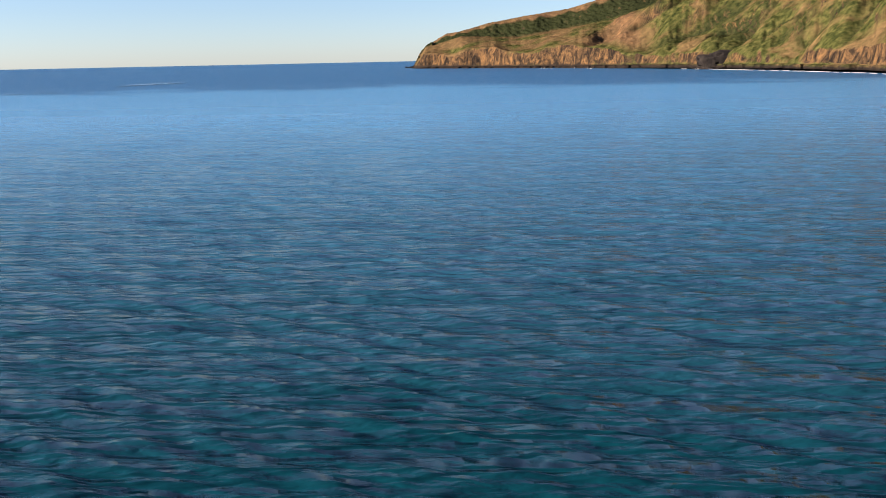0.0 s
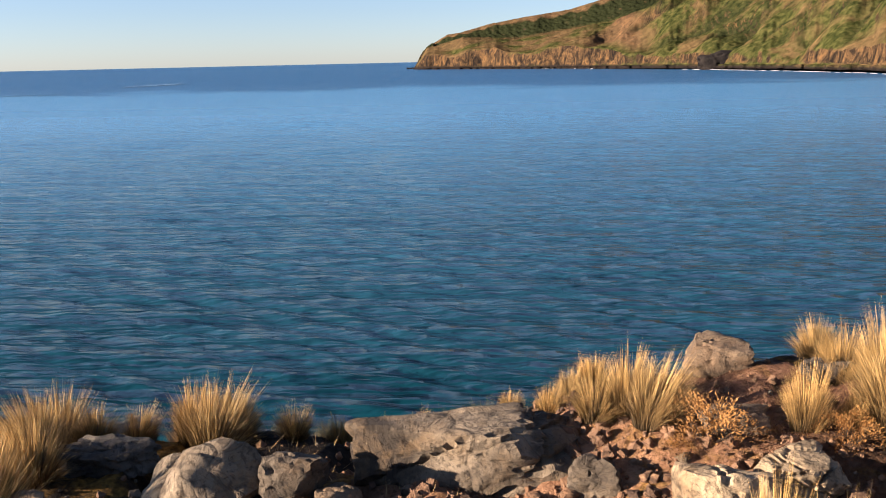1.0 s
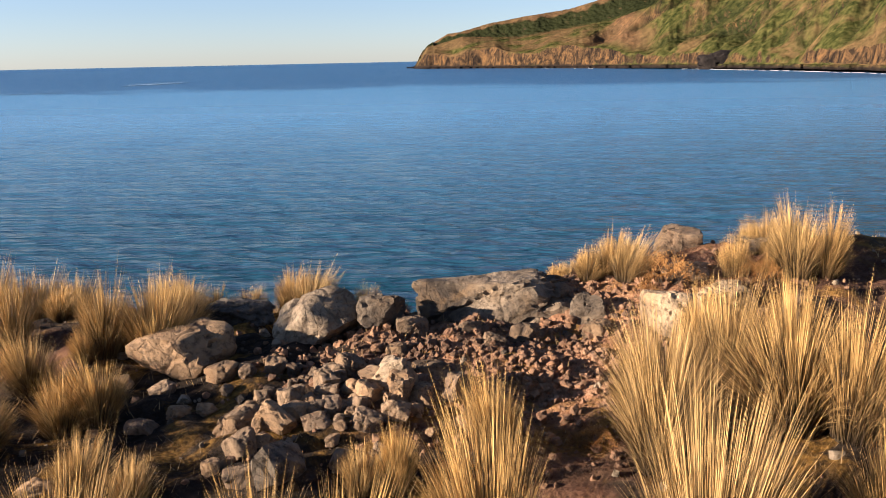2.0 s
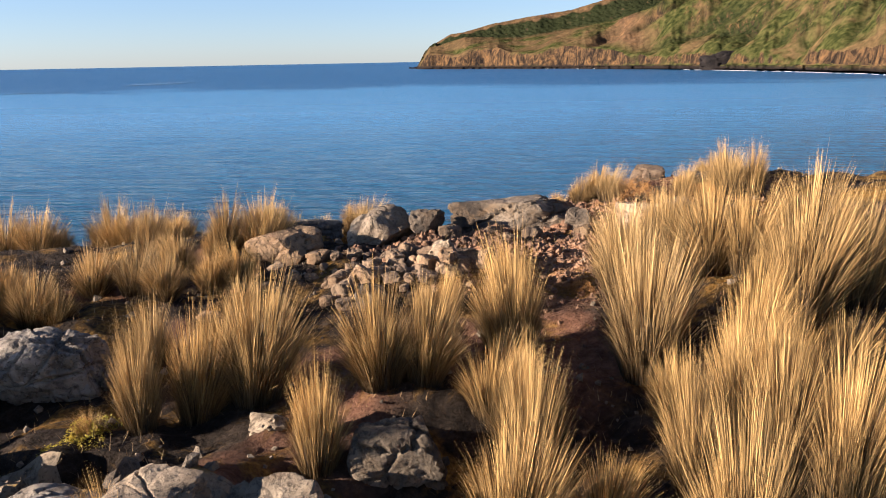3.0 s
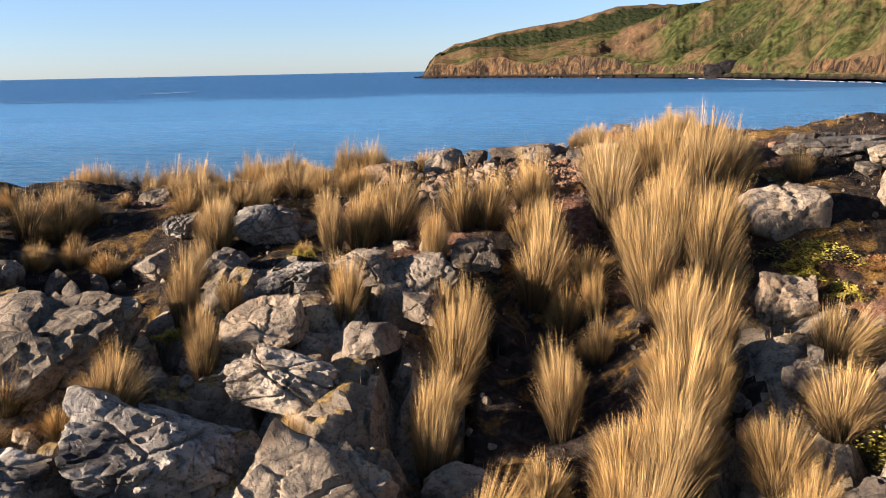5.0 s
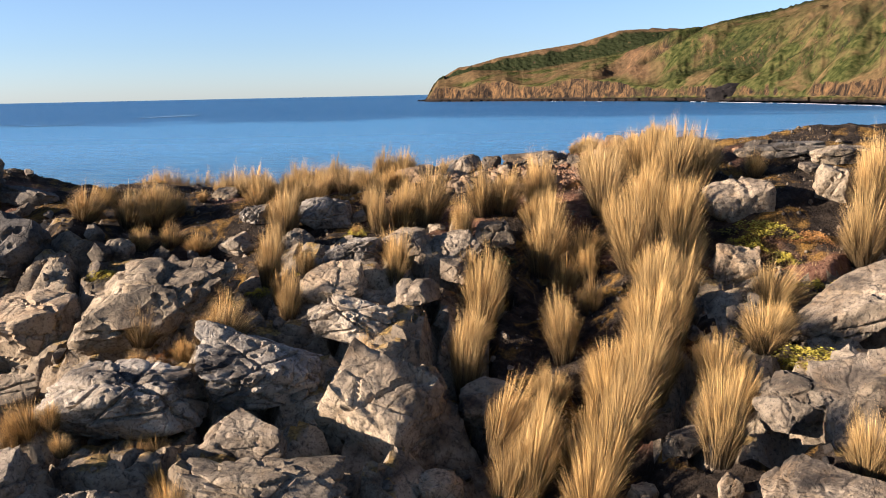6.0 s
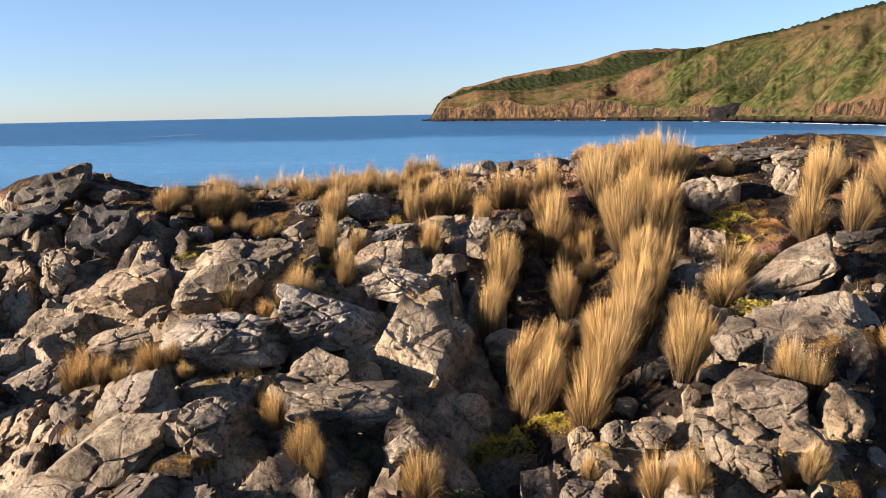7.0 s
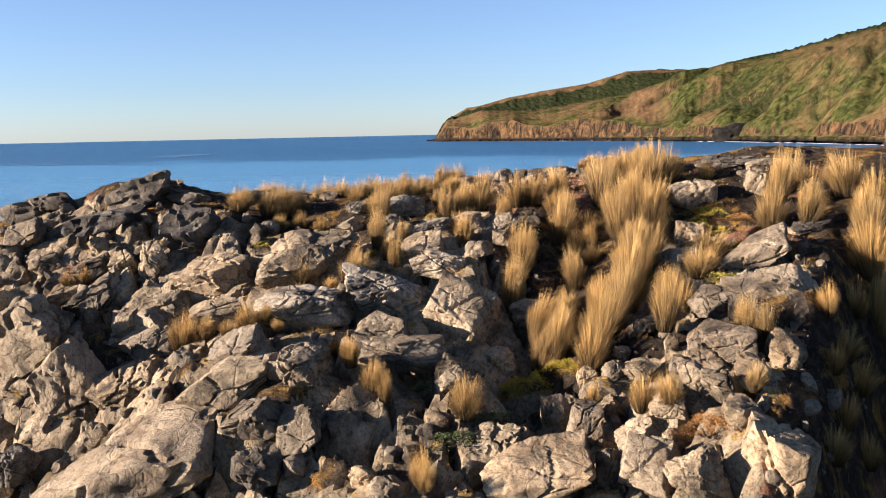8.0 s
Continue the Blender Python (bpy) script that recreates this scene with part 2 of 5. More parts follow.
def hill_material():
    """Far coast: basalt cliffs where it is steep, dry and green pasture above, scrub in the gullies."""
    m, n, l, b = material("coastal_hill")
    p = place(n)
    geo = n.new("ShaderNodeNewGeometry")
    sep = n.new("ShaderNodeSeparateXYZ")
    l.new(geo.outputs["True Normal"], sep.inputs[0])
    squash = n.new("ShaderNodeMapping")
    squash.inputs["Scale"].default_value = (1.0, 1.0, 0.6)
    l.new(p, squash.inputs["Vector"])
    cliff = ramp(n, l, tex_noise(n, l, squash.outputs[0], 0.07, 9, 0.78, 0.9), [(0.40, (0.010, 0.008, 0.007)), (0.49, (0.034, 0.023, 0.014)), (0.62, (0.12, 0.068, 0.028))])
    green = ramp(n, l, tex_noise(n, l, p, 0.10, 7, 0.65), [(0.36, (0.012, 0.016, 0.005)), (0.5, (0.036, 0.039, 0.012)), (0.64, (0.075, 0.07, 0.022))])
    dry = ramp(n, l, tex_noise(n, l, p, 0.08, 7, 0.65), [(0.3, (0.055, 0.037, 0.017)), (0.7, (0.15, 0.096, 0.043))])
    col = mix(n, l, ramp(n, l, tex_noise(n, l, p, 0.017, 5, 0.6, 0.5), [(0.52, 0.0), (0.63, 0.85)]), green, dry)
    bare = n.new("ShaderNodeAttribute")
    bare.attribute_name = "bare"
    col = mix(n, l, bare.outputs["Fac"], col, mix(n, l, 0.5, ramp(n, l, tex_noise(n, l, p, 0.12, 7, 0.7), [(0.35, (0.085, 0.05, 0.026)), (0.65, (0.21, 0.125, 0.06))]), cliff))
    wood = n.new("ShaderNodeAttribute")
    wood.attribute_name = "scrub"
    col = mix(n, l, wood.outputs["Fac"], col, ramp(n, l, tex_noise(n, l, p, 0.2, 6, 0.7), [(0.3, (0.006, 0.008, 0.004)), (0.7, (0.026, 0.030, 0.012))]))
    steep = ramp(n, l, calc(n, l, "ADD", sep.outputs["Z"], calc(n, l, "MULTIPLY", tex_noise(n, l, p, 0.06, 5), 0.35)), [(0.52, 1.0), (0.72, 0.0)])
    col = mix(n, l, steep, col, cliff)
    high = n.new("ShaderNodeSeparateXYZ")
    l.new(p, high.inputs[0])
    wet = ramp(n, l, calc(n, l, "DIVIDE", calc(n, l, "ADD", high.outputs["Z"], calc(n, l, "MULTIPLY", tex_noise(n, l, p, 0.05, 5), 6.0)), 20.0), [(0.36, 1.0), (0.52, 0.0)])
    col = mix(n, l, wet, col, (0.016, 0.013, 0.011))
    l.new(col, b.inputs["Base Color"])
    b.inputs["Roughness"].default_value = 1.0
    b.inputs["Specular IOR Level"].default_value = 0.0
    l.new(bump(n, l, tex_noise(n, l, p, 0.06, 8, 0.68), 0.9, 5.0), b.inputs["Normal"])
    return m


MAT_HILL = hill_material()


def plain_material(name, a, c, scale, rough):
    m, n, l, b = material(name)
    l.new(ramp(n, l, tex_noise(n, l, place(n), scale, 8, 0.7), [(0.35, a), (0.65, c)]), b.inputs["Base Color"])
    b.inputs["Roughness"].default_value = rough
    b.inputs["Specular IOR Level"].default_value = 0.15
    l.new(bump(n, l, tex_noise(n, l, place(n), scale * 2, 6, 0.7), 0.7, 0.3 / scale), b.inputs["Normal"])
    return m


MAT_FOAM = plain_material("sea_foam", (0.32, 0.34, 0.35), (0.6, 0.6, 0.6), 0.5, 0.8)
MAT_WOOD = plain_material("bleached_driftwood", (0.22, 0.20, 0.165), (0.42, 0.385, 0.33), 22.0, 0.85)
MAT_CAVE_SHADE = plain_material("cave_shade_black", (0.006, 0.005, 0.005), (0.022, 0.018, 0.015), 0.15, 0.9)

# ---- shape functions ----
def lattice(ix, iy, iz):
    """Repeatable pseudo-random numbers from whole-number places."""
    h = (ix.astype(np.int64) * 374761393 + iy.astype(np.int64) * 668265263 + iz.astype(np.int64) * 2147483647 % 982451653) & 0x7FFFFFFF
    h = ((h ^ (h >> 13)) * 1274126177) & 0x7FFFFFFF
    return ((h ^ (h >> 16)) & 0xFFFF) / 32767.5 - 1.0


def value_noise(x, y, z):
    ix, iy, iz = np.floor(x), np.floor(y), np.floor(z)
    u, v, w = x - ix, y - iy, z - iz
    u, v, w = u * u * (3 - 2 * u), v * v * (3 - 2 * v), w * w * (3 - 2 * w)
    def c(a, b, d):
        return lattice(ix + a, iy + b, iz + d)
    x00, x10 = c(0, 0, 0) * (1 - u) + c(1, 0, 0) * u, c(0, 1, 0) * (1 - u) + c(1, 1, 0) * u
    x01, x11 = c(0, 0, 1) * (1 - u) + c(1, 0, 1) * u, c(0, 1, 1) * (1 - u) + c(1, 1, 1) * u
    return (x00 * (1 - v) + x10 * v) * (1 - w) + (x01 * (1 - v) + x11 * v) * w


def fbm(x, y, z, octaves=4, gain=0.5):
    total, amp = 0.0, 1.0
    for k in range(octaves):
        total = total + amp * value_noise(x * 2 ** k + 17.3 * k, y * 2 ** k - 9.1 * k, z * 2 ** k + 4.7 * k)
        amp *= gain
    return total


def smooth(a, b, v):
    t = np.clip((v - a) / (b - a), 0.0, 1.0)
    return t * t * (3 - 2 * t)


def cells(x, y, z, seed=0.0):
    """Broken-block relief: for each point its nearest cell's own height (-1..1), a tilt across that cell, and the distance to the joint."""
    ix, iy, iz = np.floor(x), np.floor(y), np.floor(z)
    d1, d2 = np.full(np.shape(x), 9.0), np.full(np.shape(x), 9.0)
    own, tilt = np.zeros(np.shape(x)), np.zeros(np.shape(x))
    for a in (-1, 0, 1):
        for b in (-1, 0, 1):
            for c in (-1, 0, 1):
                cx, cy, cz = ix + a, iy + b, iz + c
                k = cx * 3 + cy * 7 + cz * 13
                px, py, pz = (x - cx - 0.5 - 0.42 * lattice(cx + 11, cy, cz), y - cy - 0.5 - 0.42 * lattice(cx, cy + 23, cz), z - cz - 0.5 - 0.42 * lattice(cx, cy, cz + 37))
                d = np.sqrt(px * px + py * py + pz * pz)
                first = d < d1
                d2 = np.where(first, d1, np.minimum(d2, d))
                own = np.where(first, lattice(cx + 51, cy + 5, cz), own)
                tilt = np.where(first, px * lattice(cx, cy + 71, cz) + py * lattice(cx, cy, cz + 91) + pz * lattice(cx + 17, cy + 3, cz), tilt)
                d1 = np.where(first, d, d1)
    return own, tilt, d2 - d1


def mound(x, y, cx, cy, rx, ry, h):
    return h * np.exp(-((x - cx) / rx) ** 2 - ((y - cy) / ry) ** 2)


def ground_base(x, y):
    """The broad form of the near headland: a crest along y = 10, a landward slope with ribs and gullies, and the sea cliff."""
    a, b = np.clip(x, -11.0, 4.9), np.clip(y, -2.0, 11.0)
    z = (17.55 + 0.177 * a + 0.304 * b + 0.005 * a * a - 0.039 * a * b + 0.038 * b * b
         + 0.00066 * a ** 3 + 0.00025 * a * a * b + 0.00294 * a * b * b - 0.00413 * b ** 3)
    z = z + mound(x, y, -4.4, 0.6, 1.9, 1.6, 0.75) + mound(x, y, -2.5, 0.2, 1.0, 1.2, 0.25) + mound(x, y, -6.6, 5.2, 1.2, 1.0, 0.45)
    z = z + mound(x, y, 3.7, 2.0, 1.1, 1.8, 0.42) + mound(x, y, -9.6, 9.0, 2.2, 1.6, 0.5) + mound(x, y, 2.4, 9.8, 1.5, 1.0, 0.22)
    z = z - mound(x, y, -0.1, 1.2, 0.9, 1.2, 0.30) - mound(x, y, 0.7, 4.6, 0.5, 1.4, 0.35) - mound(x, y, -3.2, 8.6, 2.0, 1.2, 0.15)
    # the broken outcrop stands proud of the earth round it; a hollow below the crest boulders
    z = z + 0.42 * smooth(-6.3, -5.0, x) * (1 - smooth(-0.9, 0.1, x)) * (1 - smooth(3.2, 5.6, y)) + 0.24 * smooth(1.4, 2.0, x) * (1 - smooth(2.8, 3.3, x)) * (1 - smooth(1.2, 2.4, y))
    z = z - mound(x, y, 2.8, 5.1, 0.7, 0.6, 0.30) + mound(x, y, -1.5, 4.7, 1.1, 0.9, 0.20)
    # the deep gully past the rib
    z = z - 3.4 * smooth(3.55, 5.2, x - 0.40 * np.clip(y, -3, 3)) * (1 - smooth(1.8, 4.6, y)) * smooth(-10.5, -4.0, y + 0.6 * np.sin(x * 0.8))
    # landward foot, flanks and the cliff to the sea
    z = z - 0.62 * np.clip(-2.0 - y, 0, None) - (1.5 - 1.05 * (1 - smooth(0.6, 1.8, x))) * np.clip(y - 10.6 - 0.25 * np.sin(x * 0.9), 0, 2.7) - 1.5 * np.clip(y - 13.3 - 0.25 * np.sin(x * 0.9), 0, None)
    z = z - 0.10 * np.clip(-11.0 - x, 0, None) + 0.02 * np.clip(np.minimum(x, 40.0) - 5.0, 0, None)
    return np.maximum(z, -3.0)


def stony(x, y):
    """How thickly broken rock covers the slope (0..1): most on the lower ribs, thin under the crest, in the gullies and past the rib."""
    low = 1 - smooth(3.4, 5.8, y - 0.48 * np.clip(-x - 3, 0, 9))
    low = np.maximum(low, 0.9 * np.exp(-((x + 1.2) / 1.7) ** 2 - ((y - 4.9) / 1.0) ** 2))
    gully = np.exp(-((x - 0.7) / 0.75) ** 2) * smooth(0.0, 1.8, y)
    return (0.10 + 0.90 * low) * (1 - 0.9 * gully) * (1 - smooth(3.7, 4.6, x - 0.4 * np.clip(y, -3, 3)))


def bedrock(x, y):
    extra = 0.45 * np.exp(-((x + 1.9) / 1.3) ** 2 - ((y - 4.6) / 1.1) ** 2)
    return smooth(0.42, 0.62, stony(x, y) + extra - 0.12 + 0.5 * fbm(x * 0.9 + 3, y * 0.9, 0 * x + 2, 2)) * smooth(-6.5, -4.6, y) * (1 - smooth(3.1, 3.9, x - 0.4 * np.clip(y, -3, 3)))


def bedrock_relief(x, y):
    """Jointed outcrop: tilted blocks at two sizes with open cracks."""
    u, v = x + 0.16 * fbm(x * 1.9, y * 1.9, 0 * x + 3, 2), y + 0.16 * fbm(x * 1.9 + 9, y * 1.9, 0 * x, 2)
    own, tilt, joint = cells(u * 0.95, v * 0.95, 0 * u + 0.5)
    own2, tilt2, joint2 = cells(u * 2.5 + 4, v * 2.5, 0 * u + 0.5)
    return (0.16 * own + 0.32 * tilt - 0.42 * smooth(0.20, 0.0, joint) + 0.02 * own2 + 0.08 * tilt2 - 0.09 * smooth(0.12, 0.0, joint2) - 0.10)


def ground_height(x, y):
    x, y = np.asarray(x, float), np.asarray(y, float)
    return soil_height(x, y) + bedrock(x, y) * bedrock_relief(x, y) * smooth(16, 9, np.hypot(x, y - 3))


def soil_height(x, y):
    near = 1.0 / (1.0 + (np.maximum(np.hypot(x, y - 4) - 14, 0) / 10) ** 2)
    return ground_base(x, y) + near * (0.13 * fbm(x * 0.8, y * 0.8, 0 * x, 3) + 0.05 * fbm(x * 3.1, y * 3.1, 0 * x + 5, 4, 0.6) + 0.022 * np.abs(fbm(x * 8.3, y * 8.3, 0 * x + 1, 2)))


def set_mesh(name, verts, faces, mat, flat=False):
    me = bpy.data.meshes.new(name)
    me.from_pydata(np.asarray(verts).tolist(), [], np.asarray(faces).tolist() if not isinstance(faces, list) else faces)
    me.polygons.foreach_set("use_smooth", [not flat] * len(me.polygons))
    me.materials.append(mat)
    me.update()
    return me


def grid_faces(nu, nv):
    i = (np.arange(nu - 1)[:, None] * nv + np.arange(nv - 1)[None, :]).ravel()
    return np.stack([i, i + nv, i + nv + 1, i + 1], 1)


def spaced(lo, hi, step, far_lo, far_hi, growth=1.25):
    """Even steps between lo and hi, growing steps outside."""
    mid = list(np.arange(lo, hi + step / 2, step))
    d = step
    while mid[-1] < far_hi:
        d *= growth
        mid.append(mid[-1] + d)
    d = step
    while mid[0] > far_lo:
        d *= growth
        mid.insert(0, mid[0] - d)
    return np.array(mid)


# ---- the setting: near ground, sea, far coast ----
gx, gy = np.meshgrid(spaced(-12.0, 6.0, 0.064, -160, 160, 1.11), spaced(-5.2, 11.4, 0.066, -75, 45, 1.11), indexing="ij")
ground_mesh = set_mesh("ground", np.stack([gx.ravel(), gy.ravel(), ground_height(gx, gy).ravel()], 1), grid_faces(*gx.shape), MAT_SOIL)
ground_mesh.materials.append(MAT_BEDROCK)
cx, cy = 0.5 * (gx[1:, 1:] + gx[:-1, :-1]), 0.5 * (gy[1:, 1:] + gy[:-1, :-1])
is_rock = bedrock(cx, cy) + 0.25 * fbm(cx * 3, cy * 3, 0 * cx, 2) > 0.5
is_rock &= np.hypot(cx, cy - 3) < 13 + 1.5 * fbm(cx, cy, 0 * cx, 2)
ground_mesh.polygons.foreach_set("material_index", is_rock.ravel().astype(np.int32))
ground_mesh.set_sharp_from_angle(angle=radians(38))
ground = new("ground", ground_mesh)
tagged(ground, "dry brown earth and jointed bedrock of a coastal headland", "ground", kind="structure")


def sea_sheet():
    """Rings that widen with distance, raised by a spectrum of wind waves as fine as the rings can carry."""
    rng = np.random.default_rng(5)
    radius = np.concatenate([[0.0], 22 * 1.0075 ** np.arange(0, 385), 22 * 1.0075 ** 384 * 1.03 ** np.arange(1, 180)])
    radius = radius[radius < 6200]
    turn = np.concatenate([np.linspace(-0.60, 0.54, 300), np.linspace(0.54, 2 * math.pi - 0.62, 60)[1:]])
    r, a = np.meshgrid(radius, turn, indexing="ij")
    x, y = r * np.sin(a), r * np.cos(a)
    z = np.zeros_like(x)
    step = np.broadcast_to(np.gradient(radius)[:, None], r.shape)
    for k in range(96):
        length = 0.75 * 4.6 ** rng.random() if k < 70 else 3.4 * 3.0 ** rng.random()
        way = radians(-98) + rng.normal(0, 0.36)
        amp = 0.0088 * length ** 0.65 * (0.5 + rng.random()) * (1.0 if k < 70 else 0.8)
        phase = rng.random() * 7
        warp = 0.8 * np.sin(x * 0.021 + phase) + 0.8 * np.sin(y * 0.017 - phase)
        s = np.sin((x * math.cos(way) + y * math.sin(way)) * 2 * math.pi / length + phase + warp)
        z += amp * np.clip(1.6 - 3.2 * step / length, 0, 1) * s
    return np.stack([x.ravel(), y.ravel(), z.ravel()], 1), grid_faces(*x.shape)


sea_v, sea_f = sea_sheet()
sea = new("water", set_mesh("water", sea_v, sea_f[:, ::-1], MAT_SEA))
tagged(sea, "calm deep blue sea with small wind ripples", "sea", kind="structure")

# far coast, described by bearing (degrees right of ahead) and distance from its shore
SKYLINE = ((-7.4, -7.0, -6.6, -5.3, -4.4, -2.7, -0.5, 2.2, 4.6, 6.7, 9.15, 10.9, 14.0, 17.0, 19.0, 24.0, 40.0),
           (-0.5, 0.24, 0.69, 1.44, 1.56, 2.01, 2.38, 2.75, 3.43, 3.56, 3.44, 3.86, 4.37, 5.15, 5.55, 6.2, 6.0))
SHOULDER = ((-7.4, -6.6, -4.4, -0.9, 2.2, 4.65, 6.3, 9.0, 10.9, 14.0, 17.0, 19.0, 40.0),
            (-0.6, 0.6, 1.25, 1.10, 1.61, 2.0, 2.53, 3.04, 3.53, 4.04, 4.52, 5.18, 5.6))


def far_coast():
    az = np.concatenate([np.linspace(-7.9, 20, 460), np.linspace(20, 46, 60)[1:]])
    u = np.concatenate([np.linspace(-30, 40, 40), np.linspace(40, 420, 120)[1:], np.linspace(420, 900, 20)[1:]])
    A, U = np.meshgrid(az, u, indexing="ij")
    shore = 1590 - 34 * A + 9 * value_noise(A * 0.9, 0 * A, 0 * A) + 2 * value_noise(A * 4.3, 0 * A + 3, 0 * A)
    deep = 70 + 13 * np.clip(A + 7.4, 0, 16)
    up_f = np.tan(np.radians(np.interp(A, *SHOULDER))) * (shore + deep) + 21.5
    back = deep + 40 + 11 * np.clip(A + 7.4, 0, 18)
    up_b = np.tan(np.radians(np.interp(A, *SKYLINE))) * (shore + back) + 21.5
    tip = smooth(-7.75, -6.6, A)
    cliff = (29 - 17 * smooth(1.5, 7, A) + 7 * value_noise(A * 0.8, 0 * A, 0 * A + 2) + 0.5 * value_noise(A * 3.3, 0 * A, 0 * A + 2)) * tip
    cliff = np.minimum(cliff, np.maximum(up_f * 0.8, 2))
    z = -3 + 4.5 * smooth(-28, -14, U + 6 * value_noise(A * 5, 0 * A, 0 * A)) * (0.35 + 0.65 * tip)
    z = z + np.maximum(cliff - 1, 0) * smooth(-3, 11, U + 3 * value_noise(A * 1.5, U * 0.05, 0 * A))
    t = np.clip((U - 9) / (deep - 9), 0, 1)
    z = z + np.maximum(up_f - cliff - 0.5, 0) * (0.25 * t + 0.75 * smooth(-0.25, 1.15, t) ** 1.1)
    w = smooth(0, 1, (U - deep) / np.maximum(back - deep, 1))
    z = z + (up_b - up_f) * w - 6 * np.sin(np.pi * np.clip((U - deep) / np.maximum(back - deep, 1), 0, 1)) * (up_b - up_f > 8)
    z = z - np.clip(U - back, 0, None) * 0.42
    mid = np.sin(np.pi * np.clip(U / deep, 0, 1)) * tip
    side = A - U * 0.02
    fold = 0.5 * value_noise(A * 0.7, U * 0.01, 0 * A)
    ridge_a, ridge_b = value_noise(side * 0.5, U * 0.004, 0 * A + 7), value_noise(side * 1.1 + 5 + fold, U * 0.005, 0 * A + 1)
    ridge_c = value_noise(side * 2.7 + 2 * fold, U * 0.012, 0 * A + 3)
    gully = np.sqrt(ridge_a ** 2 + 0.006) * 50 + np.sqrt(ridge_b ** 2 + 0.006) * 26 + np.sqrt(ridge_c ** 2 + 0.004) * 8
    gully = gully + 6 * value_noise(A * 0.4, U * 0.012, 0 * A + 6)
    z = z + mid * (gully - 21) * smooth(-1, 8, A)
    above = smooth(1.5, 12, z)
    columns = value_noise(A * 1.7, U * 0.09, z * 0.04) * 1.0 + value_noise(A * 4.1, U * 0.2, z * 0.12) * 0.4
    z = z + above * (columns * (1 - smooth(8, 18, U)) + 0.5 * value_noise(A * 4.1, U * 0.12, 0 * A + 9) * smooth(12, 40, U))
    edge = w + 0.10 * value_noise(A * 2.2, U * 0.02, 0 * A)
    right = smooth(9.0, 11.5, A)
    scrub = smooth(0.02, 0.2, w) * (1 - smooth(0.80, 0.93, edge)) * (1 - right) + right * smooth(0.72, 0.88, edge) * (U < back + 60)
    scrub = np.maximum(scrub, 0.7 * smooth(0.15, 0.6, value_noise(side * 0.5, U * 0.03, 0 * A + 4) + 0.4 * value_noise(side * 1.7, U * 0.07, 0 * A)) * mid * smooth(8, 13, A))
    scrub = np.maximum(scrub, 0.85 * mid * smooth(3, 8, A) * np.maximum(smooth(0.16, 0.03, np.abs(ridge_b)), smooth(0.13, 0.03, np.abs(ridge_a))))
    z = z + scrub * (1.5 + 1.6 * value_noise(A * 7, U * 0.2, 0 * A + 2))
    bare = np.exp(-((A - 5.0 - (U - 60) * 0.004) / (2.1 * (1.15 - t))) ** 4) * smooth(0.0, 0.2, t) * (1 - smooth(0.75, 0.95, t)) + smooth(4.5, 1, A) * 0.7 * (1 - w) * smooth(-0.45, 0.35, value_noise(side * 1.3, U * 0.03, 0 * A + 3) + 0.2)
    bare = np.maximum(bare, 0.8 * smooth(0.72, 0.88, edge) * (1 - right) + 0.8 * smooth(0.85, 1.05, t) * (1 - smooth(0.0, 0.1, w)))
    bare = np.maximum(bare, 0.55 * smooth(12, 17, A) * smooth(0.45, 0.8, t + 0.35 * value_noise(A * 0.8, U * 0.02, 0 * A)))
    rad = shore + U
    x, y = rad * np.sin(np.radians(A)), rad * np.cos(np.radians(A))
    return x, y, z, scrub, np.clip(bare, 0, 1)


hx, hy, hz, h_scrub, h_bare = far_coast()
coast_mesh = set_mesh("backdrop_coast", np.stack([hx.ravel(), hy.ravel(), hz.ravel()], 1), grid_faces(*hx.shape)[:, ::-1], MAT_HILL)
for key, vals in (("scrub", h_scrub), ("bare", h_bare)):
    coast_mesh.attributes.new(key, "FLOAT", "POINT").data.foreach_set("value", vals.ravel().astype(np.float32))
coast = tagged(new("backdrop_coast", coast_mesh), "distant headland with brown cliffs, green slopes and scrub", "headland", kind="structure")


def surf_line():
    """Broken white water along the far shore and a pale strip of beach foam, a few metres wide."""
    az = np.linspace(0.5, 24, 700)
    shore = 1590 - 34 * az + 9 * value_noise(az * 0.9, 0 * az, 0 * az) + 2 * value_noise(az * 4.3, 0 * az + 3, 0 * az)
    wide = 0.16 * np.clip(-0.6 + 7 * value_noise(az * 1.7, 0 * az, 0 * az) + 3.5 * value_noise(az * 11, 0 * az, 0 * az) + 3 * smooth(9, 12, az), 0.0, 12)
    wide = 0.5 * wide + smooth(8.6, 9.4, az) * (0.32 + 0.5 * value_noise(az * 6, 0 * az, 0 * az + 5))
    rows = []
    for out, up in ((0.0, 0.3), (0.5, 0.55), (1.0, 0.2)):
        r = shore - 33 - wide * out
        rows.append(np.stack([r * np.sin(np.radians(az)), r * np.cos(np.radians(az)), (up + 1) * smooth(0.0, 0.35, wide) - 1], 1))
    return np.stack(rows, 1).reshape(-1, 3), grid_faces(len(az), 3)


tagged(new("surf", set_mesh("surf", *surf_line(), MAT_FOAM)), "thin white line of breaking surf along the far shore", "surf", kind="stuff")


